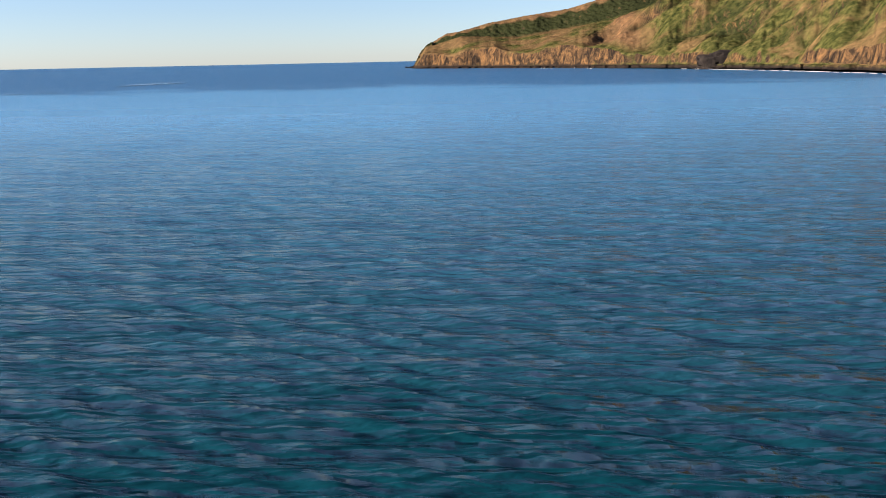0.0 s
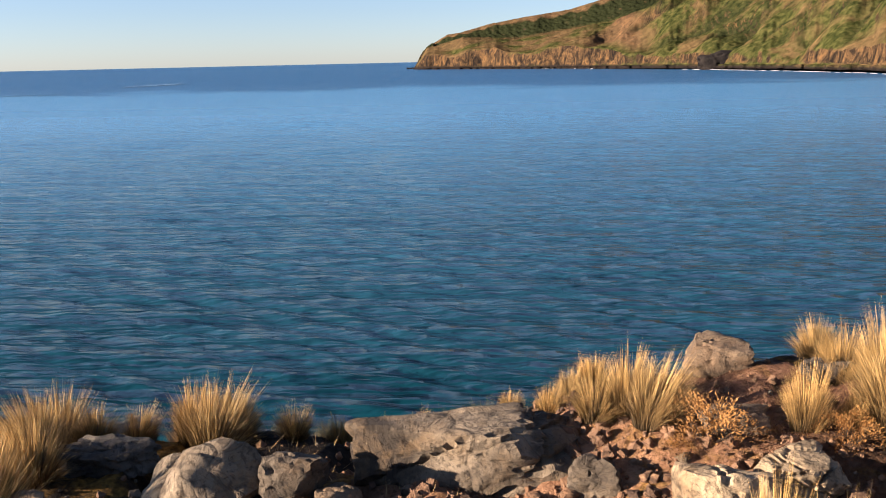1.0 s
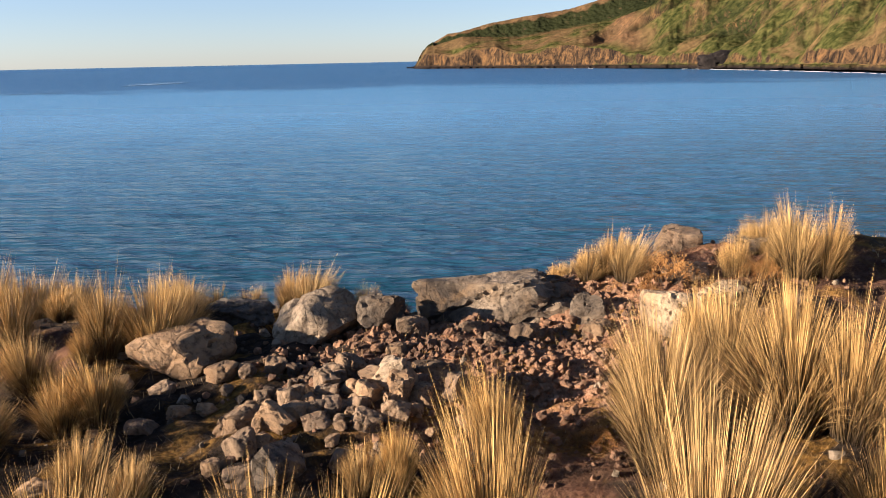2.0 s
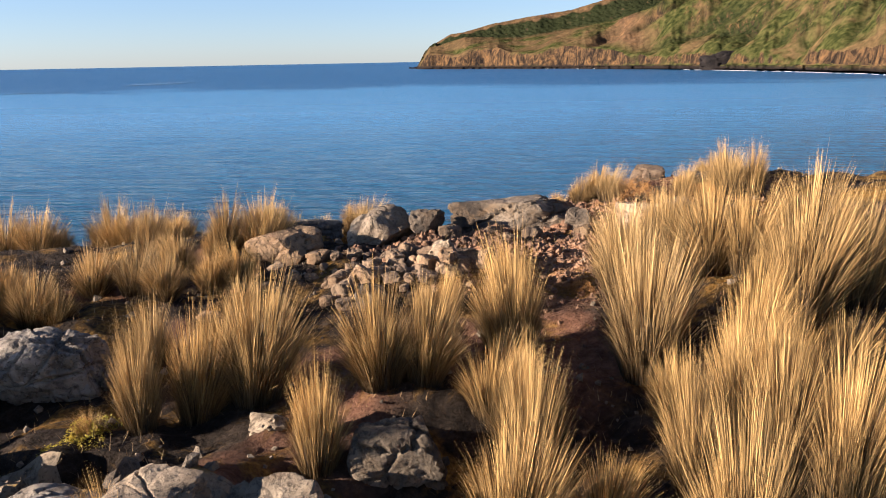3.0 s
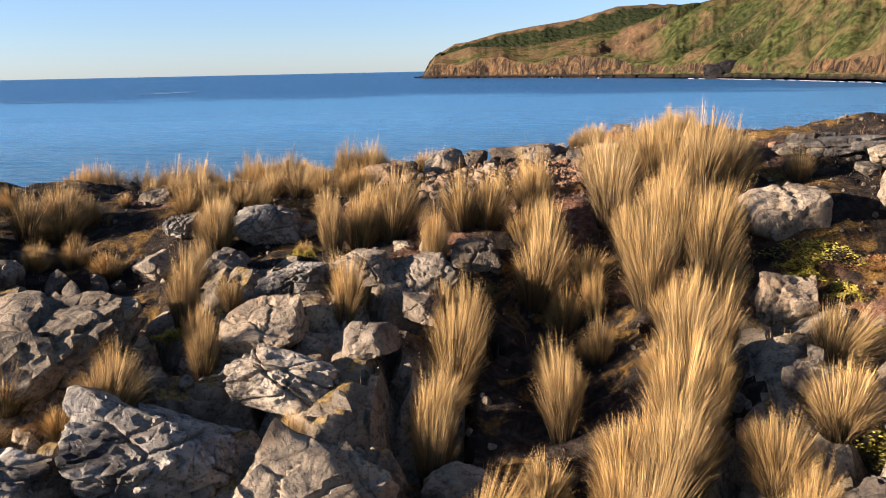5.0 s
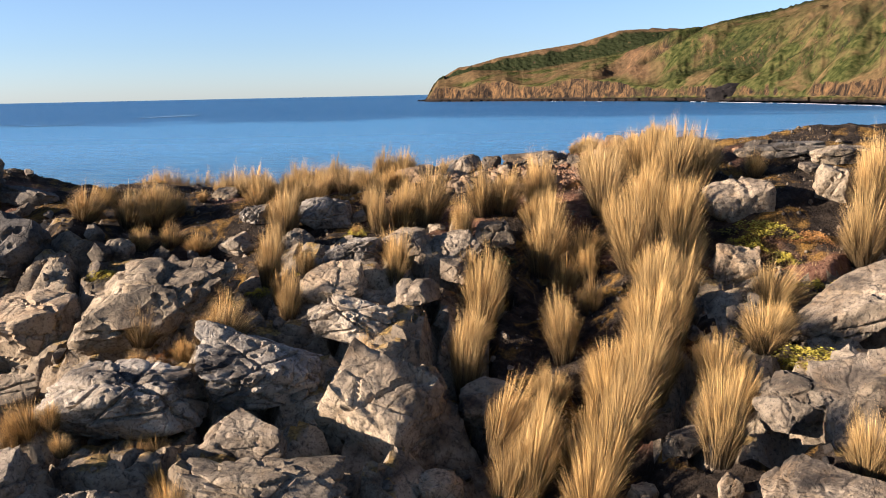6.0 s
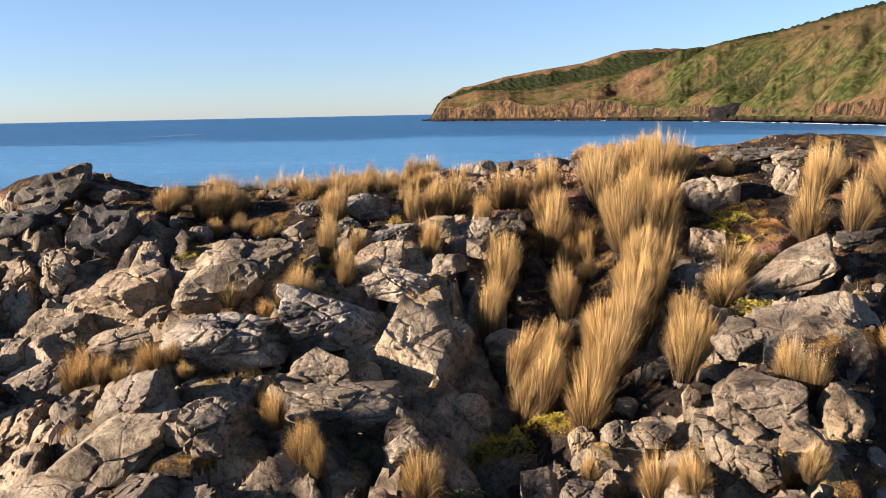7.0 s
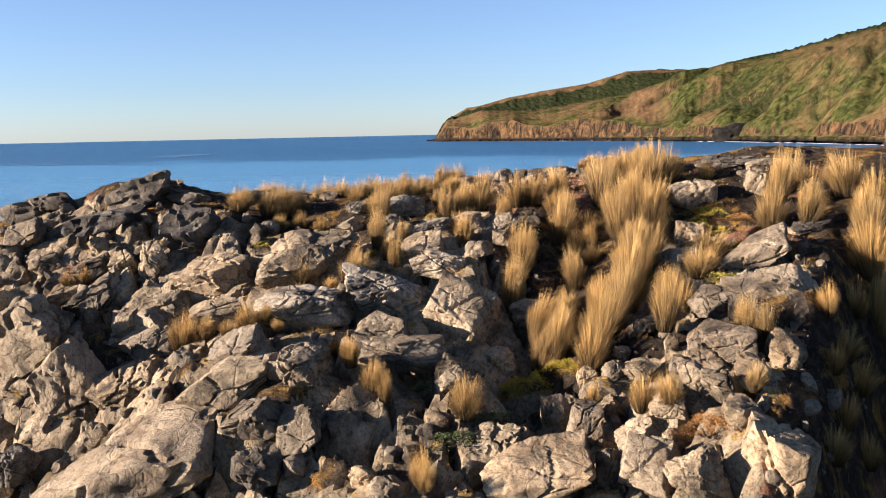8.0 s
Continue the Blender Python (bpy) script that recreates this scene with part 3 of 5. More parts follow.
def slick(bearing, far, wide, deep, seed):
    """A pale slick of smooth water, its sky sheen put into the colour, ragged along its edges."""
    u, v = np.meshgrid(np.linspace(-1, 1, 40), np.linspace(-1, 1, 14), indexing="ij")
    edge = (1 - np.abs(u)) ** 0.6 * (0.55 + 0.45 * value_noise(u * 4 + seed, 0 * u, 0 * u))
    x = math.sin(radians(bearing)) * far + u * wide / 2
    y = math.cos(radians(bearing)) * far + (v * edge + 0.35 * u) * deep / 2
    return np.stack([x.ravel(), y.ravel(), 0.35 + 0 * x.ravel()], 1), grid_faces(*u.shape)[:, ::-1]


# Smooth slicks: flat sheets with the brighter sky reflection painted pale.
MAT_SLICK = plain_material("pale_slick", (0.06, 0.15, 0.26), (0.20, 0.30, 0.42), 0.03, 0.5)
for bearing, far, wide, deep, seed in ((-22.9, 1020, 44, 170, 3), (-33.2, 840, 46, 90, 8), (-30.0, 800, 60, 60, 11)):
    tagged(new("slick_streak", set_mesh("slick_streak", *slick(bearing, far, wide, deep, seed), MAT_SLICK)), "pale thin streak of smooth slick water on the sea", "foam", kind="stuff")


# ---- rocks ----
def sphere_mesh(level):
    bm = bmesh.new()
    bmesh.ops.create_icosphere(bm, subdivisions=level, radius=1.0)
    v = np.array([p.co[:] for p in bm.verts])
    f = [[c.index for c in p.verts] for p in bm.faces]
    bm.free()
    return v / np.linalg.norm(v, axis=1)[:, None], f


SPHERES = {k: sphere_mesh(k) for k in (2, 3, 4, 5, 6)}


def rock_form(seed, level, facets=11, edge=16.0, rough=0.10, pits=0.0, clefts=2, blocks=0.6, beds=0.0):
    """A broken block: a ball cut by planes, then worn, grained, pitted and split by narrow clefts. About one metre half-width."""
    rng = np.random.default_rng(seed)
    v, f = SPHERES[level]
    nrm = rng.normal(size=(facets, 3))
    nrm = np.concatenate([nrm / np.linalg.norm(nrm, axis=1)[:, None], [[0, 0, 1], [0, 0, -1], [1, 0, 0], [-1, 0, 0], [0, 1, 0], [0, -1, 0]]])
    far = np.concatenate([rng.uniform(0.66, 0.98, facets), rng.uniform(0.86, 1.0, 6)])
    r = (np.maximum(v @ nrm.T / far, 0) ** (edge * 1.8)).sum(1) ** (-1 / (edge * 1.8))
    s = seed * 3.71
    p = v * r[:, None]
    x, y, z = p.T
    r = r * (1 + rough * fbm(x * 1.7 + s, y * 1.7, z * 1.7 - s, 3) + rough * 0.22 * fbm(x * 6 - s, y * 6 + s, z * 6, 3, 0.6))
    own, tilt, joint = cells(x * 0.85 + s, y * 0.85, z * 0.85 - s)
    own2, tilt2, joint2 = cells(x * 2.4 - s, y * 2.4, z * 2.4)
    r = r * (1 + blocks * (0.07 * own + 0.20 * tilt - 0.24 * smooth(0.07, 0.0, joint) + 0.015 * own2 + 0.05 * tilt2 - 0.05 * smooth(0.07, 0.0, joint2)))
    bed = np.abs(((z + 0.7 * x + 0.12 * fbm(x * 2, y * 2, z * 2 + s, 2)) * 3.3 + s) % 1.0 - 0.5)
    r = r - beds * smooth(0.08, 0.0, bed)
    for _ in range(clefts):
        n = rng.normal(size=3)
        n /= np.linalg.norm(n)
        d = p @ n + rng.uniform(-0.35, 0.35) + 0.10 * fbm(x * 2.2 + s, y * 2.2, z * 2.2, 2)
        r = r - 0.16 * smooth(0.05, 0.0, np.abs(d))
    if pits:
        q = value_noise(x * 9 + s, y * 9, z * 6) + 0.4 * value_noise(x * 3 + s, y * 3, z * 3)
        r = r - pits * smooth(0.15, 0.55, q) * smooth(-0.2, 0.4, z)
    me = set_mesh("rock", v * r[:, None], f, MAT_ROCK)
    me.set_sharp_from_angle(angle=radians(34))
    return me


ROCKS = [rock_form(11 + k, 5, 10 + k % 5, 18 + 8 * (k % 4), 0.045 + 0.012 * (k % 3), 0.0, 1 + k % 2) for k in range(12)]
SHARDS = [rock_form(41 + k, 4, 10 + k % 5, 22 + 8 * (k % 4), 0.10, 0.0, 1, 0.45) for k in range(12)]
BIG = [rock_form(71 + k, 5, 12 + k % 4, 30 + 8 * (k % 3), 0.065, 0.05 * (k % 2), 3, beds=0.015 * (k % 2)) for k in range(8)]
PITTED = [rock_form(131 + k, 6, 11, 22, 0.08, 0.10, 2, 0.5) for k in range(5)]
ROUND = [rock_form(161 + k, 4, 7, 9, 0.07, 0.0, 1, 0.4) for k in range(4)]
PEBBLES = [rock_form(191 + k, 2, 9, 20, 0.14, 0.0, 0, 0.6) for k in range(8)]
DARK = [rock_form(221 + k, 4, 12, 18, 0.12, 0.0, 2) for k in range(4)]
TANS = [rock_form(281 + k, 5, 7 + k % 3, 30, 0.04, 0.02, 2, 0.3) for k in range(5)]
EARTHY = [rock_form(311 + k, 4, 8 + k % 3, 16, 0.07, 0.0, 1, 0.35) for k in range(6)]
for forms, mat in ((TANS, MAT_TAN_ROCK), (EARTHY, MAT_BROWN_ROCK), (ROUND, MAT_TAN_ROCK), (PEBBLES, MAT_EARTH_STONE)):
    for ro in forms:
        ro.materials[0] = mat
for ro in PITTED:
    ro.materials[0] = MAT_PALE_ROCK
for ro in DARK:
    ro.materials[0] = MAT_DARK_ROCK


def rock(x, y, z, w, d, h, turn, lean, forms, k, label="weathered grey-tan rock bedded in dry earth", name="rock", group="rocks on the slope"):
    """A rock w wide, d deep and h high round its middle; turn about the upright, lean in the plane that faces the walk."""
    ob = new(name, forms[k % len(forms)])
    quarter = (k // len(forms)) % 2
    pitch = (6 + 6 * (k * 3 % 5)) * float(1 - smooth(5.6, 7.2, y)) if h < 3 else 0
    m = pose(x, y, z, pitch, 0, 0) @ pose(0, 0, 0, 0, 0, turn) @ pose(0, 0, 0, 0, -lean, 0) @ pose(0, 0, 0, 0, 0, 180 * quarter)
    ob.matrix_basis = m @ Matrix.Diagonal((w / 2, d / 2, h / 2, 1))
    return tagged(ob, label, "rock", group)


# ---- plants ----
def blades(name, seed, count, mat, reach, width, height=(0.55, 1.0), foot=0.15, wind=0.0, per_lock=14):
    """Tapering blades in locks that rise from one root and arch outwards, one unit high; each lock keeps a tone of its own."""
    rng = np.random.default_rng(seed)
    locks = max(8, count // per_lock)
    lock = rng.integers(0, locks, count)
    la, lr, lt, lo = rng.uniform(0, 2 * math.pi, locks), np.sqrt(rng.random(locks)), rng.uniform(*height, locks), rng.uniform(0.55, 1.15, locks)
    a = la[lock] + rng.normal(0, 0.16, count)
    u = np.clip(lr[lock] + rng.normal(0, 0.06, count), 0, 1)
    tall = lt[lock] * rng.uniform(0.74, 1.08, count) * (1.10 - 0.36 * u ** 1.5)
    bend = reach * (0.08 + 0.92 * u ** 1.2) * lo[lock] * rng.uniform(0.85, 1.2, count)
    way = (la + rng.normal(0, 0.3, locks))[lock] + rng.normal(0, 0.15, count)
    side = rng.uniform(0, 2 * math.pi, count)
    tone = np.clip(rng.random(locks)[lock] + rng.normal(0, 0.14, count), 0, 1)
    levels = np.array([0.0, 0.28, 0.55, 0.8, 1.0])
    px, py, pz = foot * u * np.cos(a), foot * u * np.sin(a), np.zeros(count)
    verts = np.zeros((count, 9, 3))
    for j, t in enumerate(levels):
        if j:
            span, phi = tall * (t - levels[j - 1]), bend * (0.42 + 0.95 * t ** 1.2)
            px = px + span * (np.sin(phi) * np.cos(way) + wind * t)
            py = py + span * np.sin(phi) * np.sin(way)
            pz = pz + span * np.cos(phi)
        wd = width * (1 - 0.75 * t) * (t < 1)
        dx, dy = np.cos(side) * wd, np.sin(side) * wd
        if j < 4:
            verts[:, 2 * j] = np.stack([px - dx, py - dy, pz], 1)
            verts[:, 2 * j + 1] = np.stack([px + dx, py + dy, pz], 1)
        else:
            verts[:, 8] = np.stack([px, py, pz], 1)
    quads = [[b + q, b + q + 1, b + q + 3, b + q + 2] for b in range(0, count * 9, 9) for q in (0, 2, 4)]
    tips = [[b + 6, b + 7, b + 8] for b in range(0, count * 9, 9)]
    me = set_mesh(name, verts.reshape(-1, 3), quads + tips, mat)
    me.attributes.new("tone", "FLOAT", "POINT").data.foreach_set("value", np.repeat(tone, 9).astype(np.float32))
    return me


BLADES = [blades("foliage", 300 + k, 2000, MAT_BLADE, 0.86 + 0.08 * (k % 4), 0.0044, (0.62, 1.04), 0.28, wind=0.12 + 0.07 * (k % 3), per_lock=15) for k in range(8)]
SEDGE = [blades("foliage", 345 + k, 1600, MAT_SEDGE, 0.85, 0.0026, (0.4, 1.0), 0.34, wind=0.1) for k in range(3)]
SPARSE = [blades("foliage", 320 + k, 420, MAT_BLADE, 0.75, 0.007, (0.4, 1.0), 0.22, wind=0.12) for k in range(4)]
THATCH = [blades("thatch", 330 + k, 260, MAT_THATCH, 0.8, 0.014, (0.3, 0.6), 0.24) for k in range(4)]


def tussock(x, y, z, h, w, lean, back, turn, k, label="golden dry tussock grass growing between rocks", forms=BLADES):
    """A tussock h high and about w wide, leaning sideways and backwards by degrees."""
    root, wide = new("tussock"), 0.74 if h > 0.75 else 0.86
    root.matrix_basis = pose(x, y, z, 0, 0, 0) @ pose(0, 0, 0, back, lean, 0) @ pose(0, 0, 0, 0, 0, turn) @ Matrix.Diagonal((w * wide, w * wide, h, 1))
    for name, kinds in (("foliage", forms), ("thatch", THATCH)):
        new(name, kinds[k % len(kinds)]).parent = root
    return tagged(root, label, "tussock", "tussocks on the headland")


def leaf_dome(name, seed, count, mat, size, twiggy=0.0):
    """A low cushion: small leaves standing off an uneven dome, one unit in radius and height."""
    rng = np.random.default_rng(seed)
    verts, faces = [], []
    for _ in range(count):
        a, c = rng.uniform(0, 2 * math.pi), rng.random() ** 0.6
        bulge = 1 + 0.28 * math.sin(3 * a + seed) + 0.2 * math.sin(5 * a + 2 * seed) + rng.normal(0, 0.08)
        rr = c * bulge
        zz = math.sqrt(max(0.0, 1 - c * c)) * (0.72 + 0.3 * rng.random()) * (0.85 + 0.3 * math.sin(4 * rr + a * 2 + seed))
        p = Vector((rr * math.cos(a), rr * math.sin(a), max(zz, 0.02)))
        n = Vector((math.cos(a) * c + rng.normal(0, 0.5), math.sin(a) * c + rng.normal(0, 0.5), 0.5 + rng.random())).normalized()
        s = n.cross(Vector(rng.normal(size=3))).normalized() * size * rng.uniform(0.5, 1.2)
        n = n * size * rng.uniform(0.8, 2.2) * (1 + twiggy * rng.random())
        b = len(verts)
        verts += [p[:], (p + n * 0.5 - s)[:], (p + n)[:], (p + n * 0.5 + s)[:]]
        faces.append([b, b + 1, b + 2, b + 3])
    return set_mesh(name, verts, faces, mat)


CUSHION = [leaf_dome("foliage", 400 + k, 1500, MAT_CUSHION, 0.045) for k in range(3)]
GREENS = [leaf_dome("foliage", 420 + k, 900, MAT_GREEN, 0.06) for k in range(2)]
BRUSH = [leaf_dome("foliage", 440 + k, 3200, MAT_BRUSH, 0.017, 3.0) for k in range(3)]
TWIGS = [blades("stem", 460 + k, 90, MAT_THATCH, 1.0, 0.012, (0.5, 0.95), 0.2) for k in range(2)]


def low_plant(x, y, z, r, h, turn, kinds, k, name, label, flat=1.0):
    root = new(name)
    root.matrix_basis = pose(x, y, z, 0, 0, turn) @ Matrix.Diagonal((r, r * flat, h, 1))
    for part_name, mesh in (("foliage", kinds[k % len(kinds)]), ("stem", TWIGS[k % 2])):
        tagged(new(part_name, mesh), kind="stuff" if part_name == "stem" else "").parent = root
    return tagged(root, label, "plant", name + "s on the headland")


def on_ground(x, y, lift=0.0):
    return float(ground_height(x, y)) + lift


# ---- rocks, tussocks and low plants, each at its place ----
rock(-1.75, 4.85, 19.72, 0.84, 0.56, 0.40, -10, 8, PITTED, 300, label="pitted pale grey slab among broken rocks")
rock(-1.93, 4.00, 19.39, 0.80, 0.67, 0.48, 3, 6, TANS, 301, label="broad smooth tan rock slab split by cracks")
rock(-1.13, 4.84, 19.88, 0.47, 0.42, 0.33, -8, 12, TANS, 302, label="broad smooth tan rock slab split by cracks")
rock(-0.57, 4.87, 19.65, 0.86, 0.70, 0.49, 5, 10, BIG, 303, label="large jointed grey-tan boulder on the slope")
rock(-0.49, 4.39, 19.57, 0.39, 0.35, 0.28, -6, 0, TANS, 304, label="broad smooth tan rock slab split by cracks")
rock(-0.85, 3.79, 19.44, 0.54, 0.46, 0.33, 7, 0, ROUND, 305, label="smooth rounded tan boulder on the crest")
rock(-0.06, 5.72, 19.74, 0.59, 0.53, 0.56, -4, 0, BIG, 306, label="large jointed grey-tan boulder on the slope")
rock(3.15, 6.05, 20.12, 0.83, 0.75, 0.82, 9, 5, ROUND, 307, label="lichen-patched rounded boulder beside a green cushion")
rock(2.89, 4.87, 19.49, 0.55, 0.49, 0.57, -2, -10, ROUND, 308, label="smooth rounded tan boulder on the crest")
rock(-3.61, 6.50, 19.95, 0.51, 0.46, 0.43, 11, 20, PITTED, 309, label="pitted pale grey slab among broken rocks")
rock(-3.59, 5.74, 19.63, 0.57, 0.51, 0.38, 0, 25, TANS, 310, label="broad smooth tan rock slab split by cracks")
rock(-11.67, 8.31, 19.88, 1.79, 1.13, 0.80, -10, 5, DARK, 200, label="dark lichen-stained rock on the crest")
rock(-8.81, 7.51, 20.20, 1.73, 1.18, 0.84, 3, 12, DARK, 201, label="dark lichen-stained rock on the crest")
rock(-7.61, 7.36, 20.15, 1.00, 0.58, 0.41, -8, -8, DARK, 202, label="dark lichen-stained rock on the crest")
rock(-6.65, 5.18, 19.63, 1.13, 1.01, 1.13, 5, 0, DARK, 203, label="dark lichen-stained rock on the crest")
rock(-9.39, 6.44, 19.62, 2.06, 1.14, 0.76, -6, 18, DARK, 204, label="dark lichen-stained rock on the crest")
rock(-11.01, 6.24, 19.36, 1.07, 0.96, 0.75, 7, 15, ROCKS, 205)
rock(-5.72, 4.08, 18.95, 1.33, 1.04, 0.73, -4, 8, TANS, 206, label="large jointed grey-tan boulder on the slope")
rock(-7.88, 4.67, 19.09, 0.64, 0.58, 0.59, 9, 10, ROCKS, 207)
rock(-7.20, 4.53, 19.14, 0.70, 0.63, 0.60, -2, -5, ROCKS, 208)
rock(-8.09, 3.87, 18.52, 1.05, 0.95, 0.71, 11, 25, ROCKS, 209)
rock(-9.82, 5.16, 19.00, 0.60, 0.54, 0.59, 0, 35, ROCKS, 210)
rock(-3.91, 3.73, 19.26, 2.00, 1.67, 1.18, 13, 8, BIG, 211, label="large jointed grey-tan boulder on the slope")
rock(-7.16, 3.02, 18.22, 0.47, 0.43, 0.54, 2, 0, ROUND, 212, label="smooth rounded tan boulder on the crest")
rock(-6.69, 3.15, 18.23, 0.74, 0.67, 0.61, -9, 5, ROUND, 213, label="smooth rounded tan boulder on the crest")
rock(-6.49, 2.53, 17.92, 1.27, 0.80, 0.57, 4, 20, TANS, 214, label="broad smooth tan rock slab split by cracks")
rock(-3.60, 1.86, 18.73, 1.57, 1.05, 0.74, -7, 8, PITTED, 215, label="pitted pale grey slab among broken rocks")
rock(-2.33, 2.56, 18.85, 1.38, 1.00, 0.71, 6, -5, PITTED, 216, label="pitted pale grey slab among broken rocks")
rock(-1.55, 3.36, 19.21, 1.15, 0.68, 0.48, -5, -10, PITTED, 217, label="pale pitted wedge of rock with a sharp edge")
rock(-1.01, 2.21, 18.53, 1.27, 0.85, 0.93, -14, -24, TANS, 218, label="large jointed grey-tan boulder on the slope")
rock(-2.23, 1.64, 18.48, 0.88, 0.65, 0.46, -3, 0, TANS, 219, label="broad smooth tan rock slab split by cracks")
rock(-1.88, 0.93, 18.27, 1.43, 0.79, 0.46, 10, -6, BIG, 220, label="large jointed grey-tan boulder on the slope")
rock(-4.24, 0.59, 18.35, 0.87, 0.63, 0.45, -1, 22, TANS, 221)
rock(-4.23, 0.16, 18.00, 1.62, 1.01, 0.71, 12, 18, ROCKS, 222, label="large jointed grey-tan boulder on the slope")
rock(-3.67, -0.38, 17.68, 0.79, 0.71, 0.67, 1, 30, TANS, 223, label="broad smooth tan rock slab split by cracks")
rock(-3.09, 0.16, 18.26, 0.80, 0.72, 0.66, -10, 5, BIG, 224, label="large jointed grey-tan boulder on the slope")
rock(-7.59, 1.87, 17.41, 1.49, 1.34, 1.25, 3, 42, TANS, 225, label="broad smooth tan rock slab split by cracks")
rock(-8.75, 2.95, 17.70, 2.35, 2.11, 2.05, -8, 30, BIG, 226, label="large dark-stained boulder with a lit rim")
rock(-5.40, -0.45, 16.94, 2.75, 1.95, 1.38, 5, 15, TANS, 227, label="broad smooth tan rock slab split by cracks")
rock(-3.43, -1.04, 17.22, 0.70, 0.63, 0.49, -6, 5, DARK, 228)
rock(-2.99, -0.64, 17.49, 0.80, 0.72, 0.60, 7, 25, ROCKS, 229)
rock(-7.80, 0.49, 16.54, 0.75, 0.67, 0.78, -4, 0, PITTED, 230, label="pitted pale grey slab among broken rocks")
rock(-6.48, 1.65, 17.52, 1.38, 1.13, 0.80, 9, 25, BIG, 231, label="large jointed grey-tan boulder on the slope")
rock(-9.49, 3.48, 18.16, 0.74, 0.66, 0.68, 11, 10, ROCKS, 233)
rock(-5.25, 2.47, 18.55, 1.04, 0.68, 0.48, 0, 12, ROCKS, 234)
rock(3.70, 3.29, 19.41, 1.24, 0.99, 0.59, -9, 24, TANS, 237, label="broad smooth tan rock slab split by cracks")
rock(3.70, 1.47, 18.84, 1.44, 1.30, 0.65, 4, 10, TANS, 238, label="broad smooth tan rock slab split by cracks")
rock(2.69, 0.44, 18.58, 1.02, 0.77, 0.55, -7, 8, TANS, 239, label="broad smooth tan rock slab split by cracks")
rock(2.23, -0.29, 18.33, 0.43, 0.39, 0.43, 6, 0, ROCKS, 240)
rock(2.50, -0.65, 18.34, 0.47, 0.42, 0.38, -5, 0, ROCKS, 241)
rock(2.96, -0.42, 18.45, 0.43, 0.39, 0.40, 8, 0, ROUND, 242)
rock(-0.24, -0.73, 17.39, 0.95, 0.86, 1.02, -3, 30, BIG, 243, label="large jointed grey-tan boulder on the slope")
rock(0.47, 0.15, 17.66, 0.45, 0.41, 0.51, 10, 0, TANS, 244, label="broad smooth tan rock slab split by cracks")
rock(0.82, -0.35, 17.66, 0.52, 0.46, 0.61, -1, 0, TANS, 245, label="broad smooth tan rock slab split by cracks")
rock(1.53, -0.78, 17.67, 0.61, 0.55, 0.44, 12, 38, TANS, 246)
rock(1.11, -1.38, 17.45, 0.37, 0.34, 0.78, 1, 0, ROCKS, 247)
rock(1.56, -1.69, 17.59, 0.72, 0.65, 0.48, -10, -8, TANS, 248, label="broad smooth tan rock slab split by cracks")
rock(2.01, -2.17, 17.71, 0.65, 0.59, 0.61, 3, 0, BIG, 249, label="large jointed grey-tan boulder on the slope")
rock(2.92, -2.06, 17.77, 0.95, 0.86, 0.89, -8, -18, TANS, 250, label="broad smooth tan rock slab split by cracks")
rock(0.20, -1.59, 17.37, 1.46, 0.89, 0.63, 5, 12, TANS, 251, label="broad smooth tan rock slab split by cracks")
rock(1.63, 0.57, 18.16, 0.55, 0.40, 0.28, -6, 0, ROCKS, 252)
rock(2.09, 0.92, 18.51, 0.21, 0.19, 0.24, 7, 0, ROUND, 253)
rock(1.84, -0.70, 18.04, 0.47, 0.41, 0.29, -4, 10, ROCKS, 254)
rock(0.92, 0.77, 17.98, 0.33, 0.30, 0.39, 9, 0, ROCKS, 255)
rock(-6.49, 3.53, 18.60, 0.62, 0.49, 0.30, 18, 0, SHARDS, 38)
rock(-1.11, -0.41, 17.66, 0.44, 0.35, 0.33, -0, 0, SHARDS, 44)
rock(-0.96, 0.29, 18.07, 0.47, 0.37, 0.35, 21, 0, SHARDS, 47)
rock(2.83, 1.82, 18.91, 0.78, 0.61, 0.55, 15, 20, ROCKS, 59)
rock(1.29, 0.64, 18.13, 0.41, 0.33, 0.30, 13, 0, SHARDS, 63)
rock(4.08, 7.55, 20.76, 1.12, 0.62, 0.24, -3, 0, DARK, 65, label="dark lichen-stained rock on the crest")
rock(4.77, 7.07, 20.71, 0.91, 0.51, 0.31, 4, 5, ROCKS, 66)
rock(4.90, 4.24, 19.75, 0.82, 0.45, 0.23, 11, 8, DARK, 67, label="dark lichen-stained rock on the crest")
rock(1.18, 0.11, 17.68, 0.46, 0.36, 0.55, -5, 20, SHARDS, 69)
rock(2.58, -1.56, 18.26, 0.45, 0.35, 0.35, 2, 0, SHARDS, 70)
rock(4.38, 6.03, 20.35, 0.54, 0.43, 0.60, 14, 0, SHARDS, 76)
rock(5.43, 6.23, 20.31, 0.65, 0.52, 0.30, 21, 0, ROCKS, 77)
rock(1.85, 1.58, 18.60, 0.42, 0.33, 0.30, -4, 0, SHARDS, 82)
rock(-0.42, 1.63, 18.02, 0.52, 0.41, 0.39, 3, 0, SHARDS, 83)
rock(3.89, 7.68, 20.80, 0.72, 0.40, 0.26, 5, 5, DARK, 92, label="dark lichen-stained rock on the crest")
rock(3.96, 7.45, 20.72, 0.54, 0.30, 0.17, 12, 0, SHARDS, 93)
rock(4.32, 6.97, 20.54, 0.38, 0.30, 0.16, 19, 0, SHARDS, 94)
rock(-4.60, 8.02, 20.11, 0.46, 0.37, 0.23, 17, 0, SHARDS, 98)
rock(-5.13, 7.07, 20.02, 0.43, 0.34, 0.21, -6, 0, SHARDS, 99)
